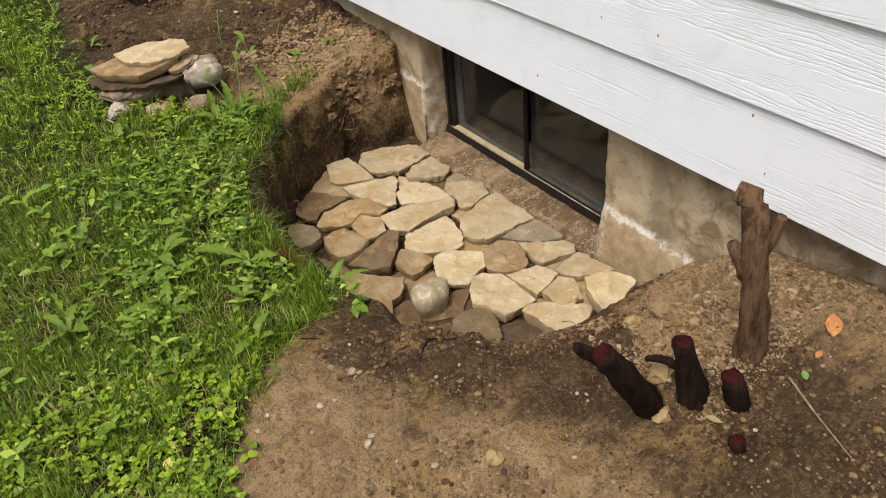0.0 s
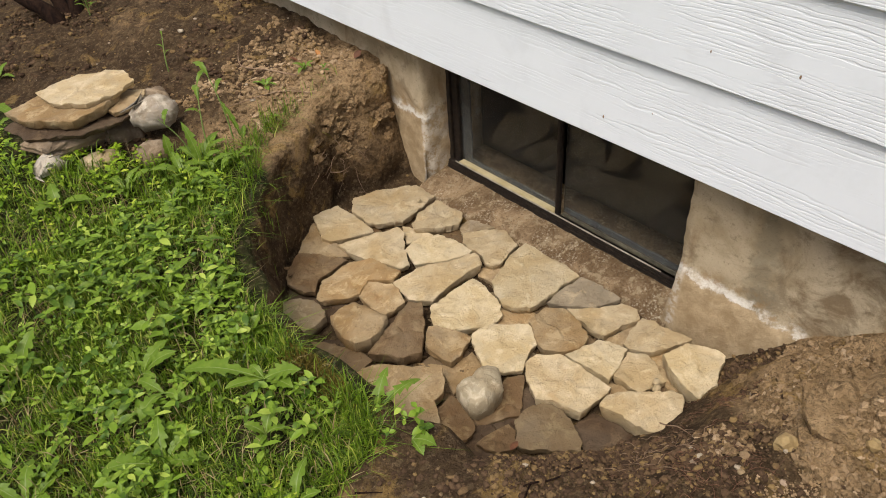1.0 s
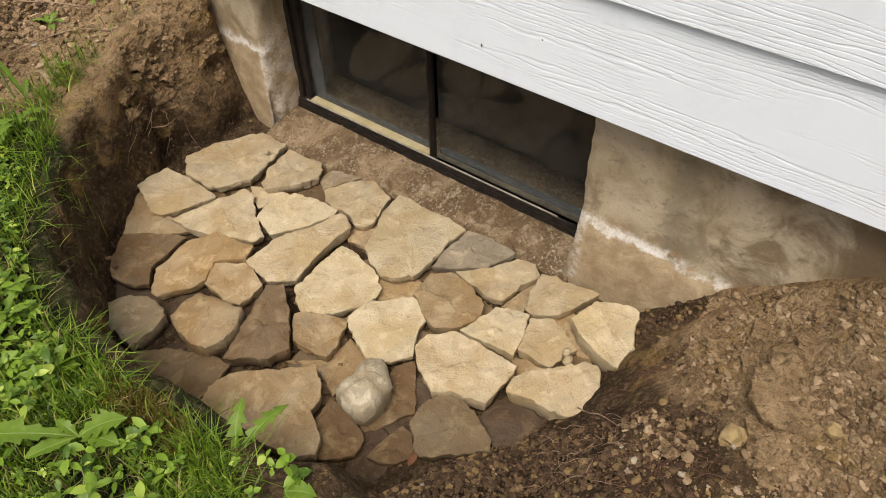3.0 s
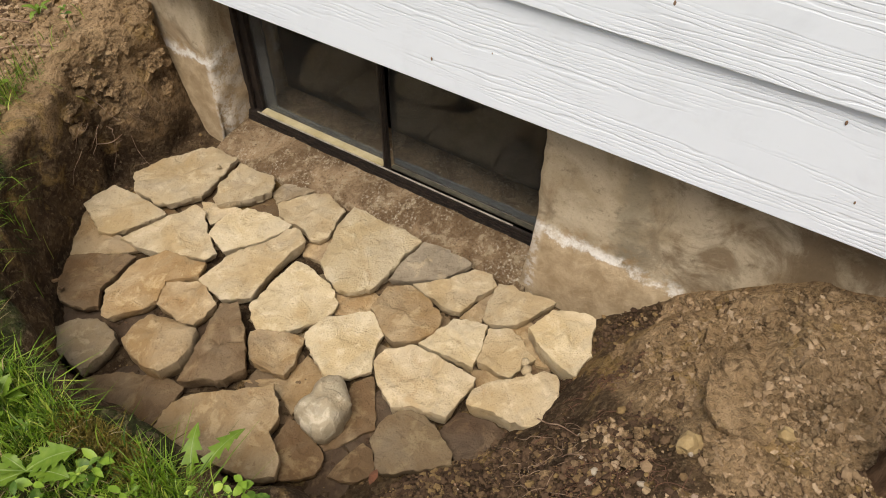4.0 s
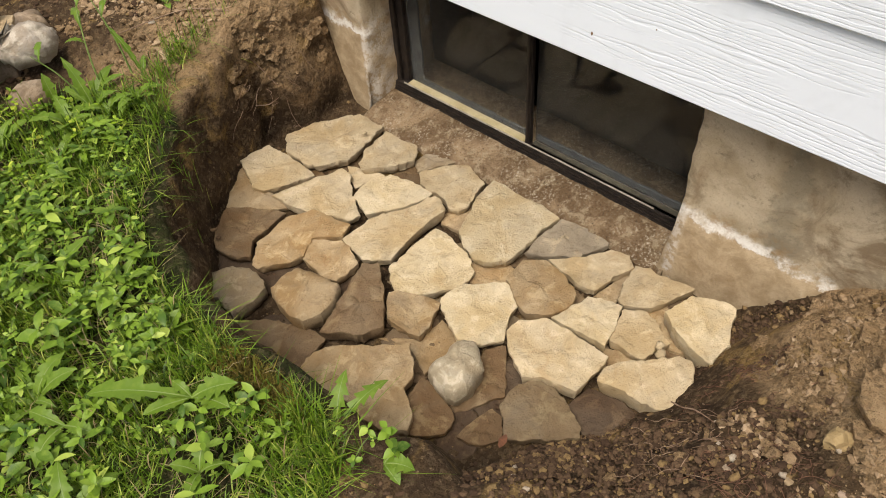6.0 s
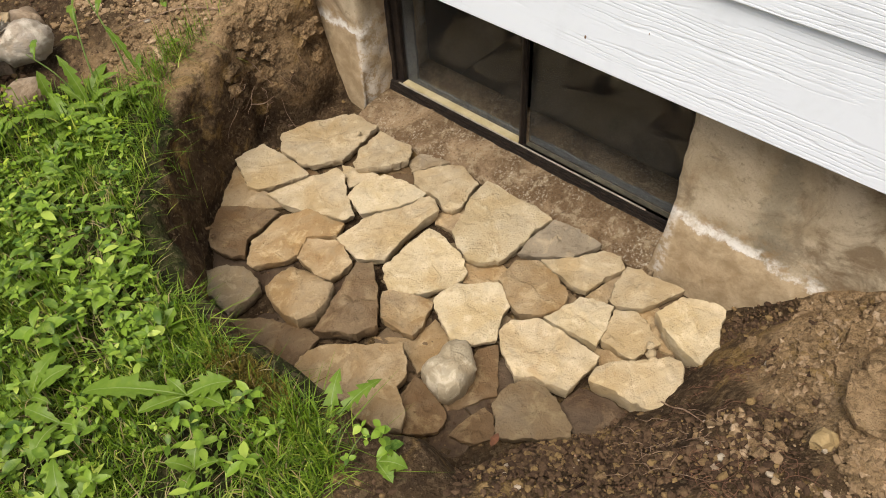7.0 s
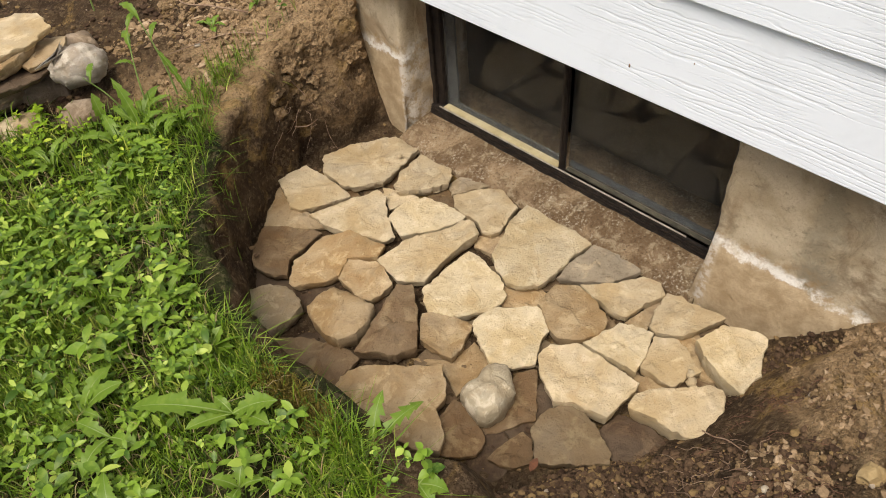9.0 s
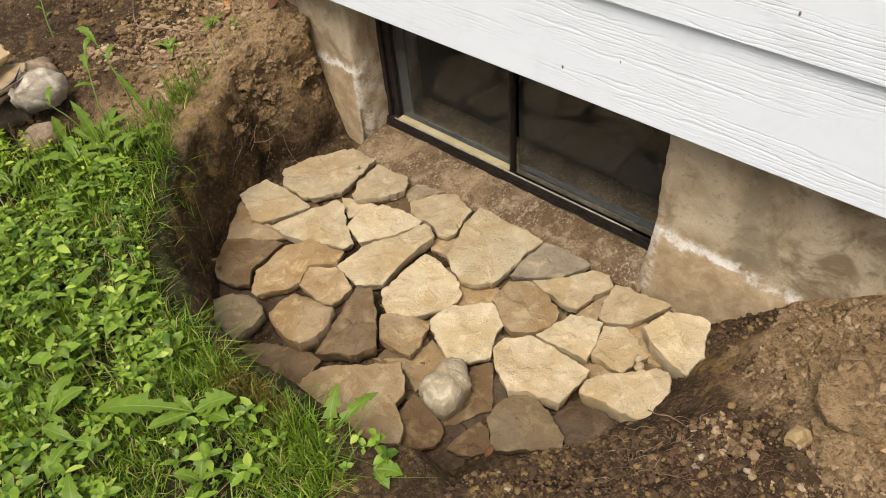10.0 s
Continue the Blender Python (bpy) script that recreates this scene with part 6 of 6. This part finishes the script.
def toothed_leaf(length, width, teeth, bend, curl, seed, deep=None):
    """A dandelion leaf along +x: jagged lobes pointing back, wider to the tip, arched, with a pale raised rib."""
    rnd = random.Random(seed)
    n = teeth * 4
    deep = rnd.uniform(0.30, 0.62) if deep is None else deep
    lobes = [[rnd.uniform(0.75, 1.15) for _ in range(teeth + 1)] for _ in range(2)]
    verts, faces = [], []
    for i in range(n + 1):
        t = i / n
        env = (0.12 + 0.88 * math.sin(min(1.0, t * 1.02) ** 1.35 * math.pi) ** 0.8) * (1.0 if t < 0.985 else 0.25)
        saw = 1 - (i % 4) / 4
        jag = 1 - deep + deep * saw if t < 0.84 else 0.95 - (t - 0.84) * 2.5
        w, u = [max(0.03, env * jag * lobes[q][i // 4]) * width / 2 for q in range(2)]
        x = length * t * (1 - 0.25 * bend * t)
        z = length * (0.55 * bend * t - 0.75 * bend * t * t)
        y = curl * length * t * t
        back = 0.45 * saw * deep
        wave = 0.12 * w * math.sin(i * 1.7 + seed)
        verts += [(x - back * w, y - w, z + 0.22 * w + wave), (x, y - w * 0.4, z + 0.04 * w), (x, y, z - 0.0008), (x, y + u * 0.4, z + 0.04 * u), (x - back * u, y + u, z + 0.22 * u - wave)]
    for i in range(n):
        for c in range(4):
            a = i * 5 + c
            faces.append((a, a + 1, a + 6, a + 5))
    rib, rfaces = [], []
    for i in range(n + 1):
        x, y, z = verts[i * 5 + 2]
        r = 0.0011 * (1 - 0.8 * i / n)
        rib += [(x, y - r, z + 0.0005), (x, y, z + 0.0005 + r * 0.8), (x, y + r, z + 0.0005)]
    for i in range(n):
        for c in range(2):
            a = i * 3 + c
            rfaces.append((a, a + 1, a + 4, a + 3))
    return verts, faces, rib, rfaces


def dandelion(x, y, leaves, label, lift=0.0, name="dandelion"):
    """A rosette; leaves: (compass degrees, length, width, rise in degrees, bend)."""
    plant = new(name)
    plant.location = (x, y, gz(x, y) + lift)
    for i, (turn, length, width, rise, bend, *deep) in enumerate(leaves):
        seed = int(x * 1000 + y * 77) + i
        v, f, rv, rf = toothed_leaf(length, width, 4 + int(length * 18), bend, random.Random(seed).uniform(-0.15, 0.15), seed, *deep)
        m = pose(0, 0, 0.004, 0, -rise, turn)
        leaf = put_mesh("leaf", mesh_from("leaf", [m @ Vector(p) for p in v], f, M_DANDELION), plant)
        put_mesh("midrib", mesh_from("midrib", [m @ Vector(p) for p in rv], rf, M_RIB), leaf, "pale raised midrib")
    return tagged(plant, label, "dandelion", "dandelions in the lawn")


def rosette(x, y, n, size, seed, label, rise=(10, 50)):
    rnd = random.Random(seed)
    start = rnd.uniform(0, 360)
    leaves = []
    for i in range(n):
        l = size * rnd.uniform(0.75, 1.4)
        leaves.append((start + i * 360 / n + rnd.gauss(0, 16), l, l * rnd.uniform(0.22, 0.36), rnd.uniform(*rise), rnd.uniform(0.5, 1.2)))
    return dandelion(x, y, leaves, label)


dandelion(1.218, 2.230, [(140, 0.185, 0.044, 14, 0.75, 0.5), (165, 0.08, 0.030, 10, 0.5), (-30, 0.078, 0.048, 16, 0.4, 0.5), (-62, 0.072, 0.038, 8, 0.5, 0.6), (100, 0.05, 0.022, 30, 0.9)], "dandelion with long toothed leaves spread flat on the lawn", 0.034)
dandelion(1.07, 2.335, [(205, 0.085, 0.034, 12, 0.9), (120, 0.07, 0.03, 20, 0.7), (290, 0.06, 0.03, 15, 0.7)], "yellowish dandelion leaves arching over the grass", 0.03)
dandelion(1.156, 2.131, [(40, 0.07, 0.03, 30, 0.8), (130, 0.05, 0.026, 45, 0.6), (220, 0.06, 0.026, 25, 0.8), (310, 0.05, 0.022, 35, 0.8)], "small bright dandelion standing in the grass", 0.02)
dandelion(1.335, 2.055, [(-10, 0.130, 0.030, 22, 0.9, 0.8), (40, 0.105, 0.028, 40, 0.7, 0.75), (-50, 0.06, 0.022, 12, 1.2), (-85, 0.05, 0.022, 12, 0.9), (140, 0.07, 0.03, 25, 0.8)], "dandelion leaning over the edge of the well")
dandelion(1.335, 1.955, [(-60, 0.055, 0.03, 12, 0.8), (-10, 0.05, 0.026, 20, 0.8), (-110, 0.05, 0.022, 15, 0.8)], "small dandelion on the soil at the lawn corner")
dandelion(1.262, 2.372, [(70, 0.075, 0.035, 35, 0.6), (20, 0.06, 0.032, 45, 0.5), (120, 0.07, 0.03, 30, 0.7), (-30, 0.055, 0.026, 30, 0.7)], "upright broad-leaved dandelion at the rim of the well")
for i, (x, y, n, size) in enumerate([(1.575, 2.925, 8, 0.070), (1.515, 2.955, 10, 0.080), (1.44, 2.97, 10, 0.085), (1.535, 3.045, 7, 0.080), (1.37, 2.90, 9, 0.085), (1.31, 3.02, 8, 0.09), (1.22, 2.85, 7, 0.08), (1.16, 3.08, 7, 0.09),
                                      (1.20, 2.62, 6, 0.085), (1.27, 2.52, 6, 0.08), (1.06, 2.42, 6, 0.085), (1.00, 2.21, 7, 0.095), (0.90, 2.60, 6, 0.09), (0.80, 2.30, 6, 0.09), (1.12, 1.99, 5, 0.075), (0.95, 2.02, 5, 0.07), (1.30, 3.95, 5, 0.09), (1.25, 3.62, 5, 0.08)]):
    rosette(x, y, n, size, i + 3, "leafy dandelion rosette with jagged green leaves" if i < 8 else "dandelion rosette half hidden in the lawn")


def tall_weed(x, y, height, lean, leaves, label):
    """An upright stalk with leaves along it."""
    plant = new("tall_weed")
    plant.location = (x, y, gz(x, y))
    pts = [(lean[0] * t * t, lean[1] * t * t, height * t) for t in (0, 0.33, 0.66, 1.0)]
    v, f = tube(pts, [0.0022, 0.002, 0.0016, 0.001], 6)
    put_mesh("stalk", mesh_from("stalk", v, f, M_RIB), plant)
    for i, (t, turn, length, width) in enumerate(leaves):
        m = Matrix.Translation((lean[0] * t * t, lean[1] * t * t, height * t)) @ pose(0, 0, 0, 0, -35, turn)
        lv, lf, _, _ = toothed_leaf(length, width, 4, 0.9, 0.1, i + int(x * 100))
        put_mesh("leaf", mesh_from("leaf", [m @ Vector(p) for p in lv], lf, M_DANDELION), plant)
    return tagged(plant, label, "weed", "tall weeds beside the bank")


dandelion(1.505, 2.995, [(75, 0.135, 0.030, 72, 0.35), (-20, 0.08, 0.028, 40, 0.6), (120, 0.09, 0.028, 45, 0.7)], "upright dandelion with long leaves at the bank")
dandelion(1.630, 2.985, [(95, 0.14, 0.018, 68, 0.3), (40, 0.06, 0.018, 40, 0.6)], "slender upright dandelion leaves at the bank")
dandelion(1.462, 3.075, [(80, 0.085, 0.028, 78, 0.3), (200, 0.07, 0.026, 40, 0.6)], "upright toothed leaf beside the pale stone")
tall_weed(1.56, 3.06, 0.16, (0.03, 0.03), [(0.8, 60, 0.07, 0.022), (1.0, 20, 0.075, 0.024), (0.6, 150, 0.05, 0.02)], "tall thin weed with narrow leaves by the bank")
tall_weed(1.62, 3.02, 0.18, (-0.01, 0.03), [(1.0, 90, 0.075, 0.024), (0.75, 30, 0.06, 0.02)], "tall thin weed with narrow leaves by the bank")
tall_weed(1.50, 3.02, 0.15, (-0.05, 0.02), [(0.9, 40, 0.06, 0.02)], "tall thin weed with narrow leaves by the bank")
tall_weed(1.66, 3.45, 0.10, (0.02, 0.02), [(0.5, 0, 0.03, 0.008), (0.7, 120, 0.03, 0.008), (0.9, 240, 0.03, 0.008), (1.0, 60, 0.03, 0.008)], "slender feathery weed on the soil")
tall_weed(1.67, 4.05, 0.19, (0.01, 0.01), [(0.1 + 0.035 * i, i * 137, 0.055, 0.012) for i in range(26)], "small green sprig growing at the shrub stump")
rosette(1.27, 3.55, 4, 0.05, 90, "small weed behind the stone pile")
rosette(1.80, 3.12, 5, 0.06, 91, "grey-green weed on the bank")
rosette(1.92, 3.10, 5, 0.045, 92, "small weed growing on the bank beside the wall")


# ---- fallen leaves ----
def fallen_leaf(x, y, length, width, turn, tilt, material, label, z=None):
    pts = oval_leaf((0, 0, 0), (1, 0, 0.05), length, width, -0.12, 0.25)
    verts = pts + [p + Vector((0, 0, -0.0006)) for p in pts]
    n = len(pts)
    faces = LEAF_FACES + [tuple(i + n for i in reversed(f)) for f in LEAF_FACES]
    ob = new("fallen_leaf", mesh_from("fallen_leaf", verts, faces, material))
    ob.matrix_world = Matrix.Translation((x, y, (gz(x, y) if z is None else z) + 0.006)) @ pose(0, 0, 0, tilt, -tilt * 0.6, turn)
    return tagged(ob, label, "leaf", "fallen leaves")


fallen_leaf(1.895, 1.185, 0.046, 0.030, 40, 18, M_DRY_LEAF, "curled orange dry leaf on the soil")
fallen_leaf(1.845, 1.18, 0.018, 0.012, 10, 10, M_DRY_LEAF, "small orange leaf scrap on the soil")
fallen_leaf(1.80, 1.165, 0.018, 0.013, 60, 10, M_GREEN_LEAF, "small green leaf scrap on the soil")
fallen_leaf(1.965, 1.60, 0.035, 0.012, -30, 14, M_GREEN_LEAF, "narrow green leaf on the dry soil")
fallen_leaf(0.900, 2.02, 0.030, 0.022, 80, 20, M_YELLOW_LEAF, "yellow leaf lying in the grass")
fallen_leaf(0.84, 1.80, 0.035, 0.022, 20, 15, M_YELLOW_LEAF, "yellow leaf lying in the grass")
fallen_leaf(2.03, 3.00, 0.03, 0.022, 10, 30, M_RED_LEAF, "red-brown dry leaf beside the foundation")
fallen_leaf(1.99, 3.12, 0.028, 0.016, 80, 25, M_DRY_LEAF, "orange dry leaf on the bank")
fallen_leaf(1.94, 3.16, 0.03, 0.016, 120, 25, M_RED_LEAF, "red-brown dry leaf on the bank")
fallen_leaf(1.555, 1.915, 0.034, 0.014, 200, 15, M_RED_LEAF, "red-brown dry leaf against a slab", -0.005)
fallen_leaf(1.645, 1.21, 0.03, 0.014, 130, 15, M_STRAW, "pale dry leaf on the soil")
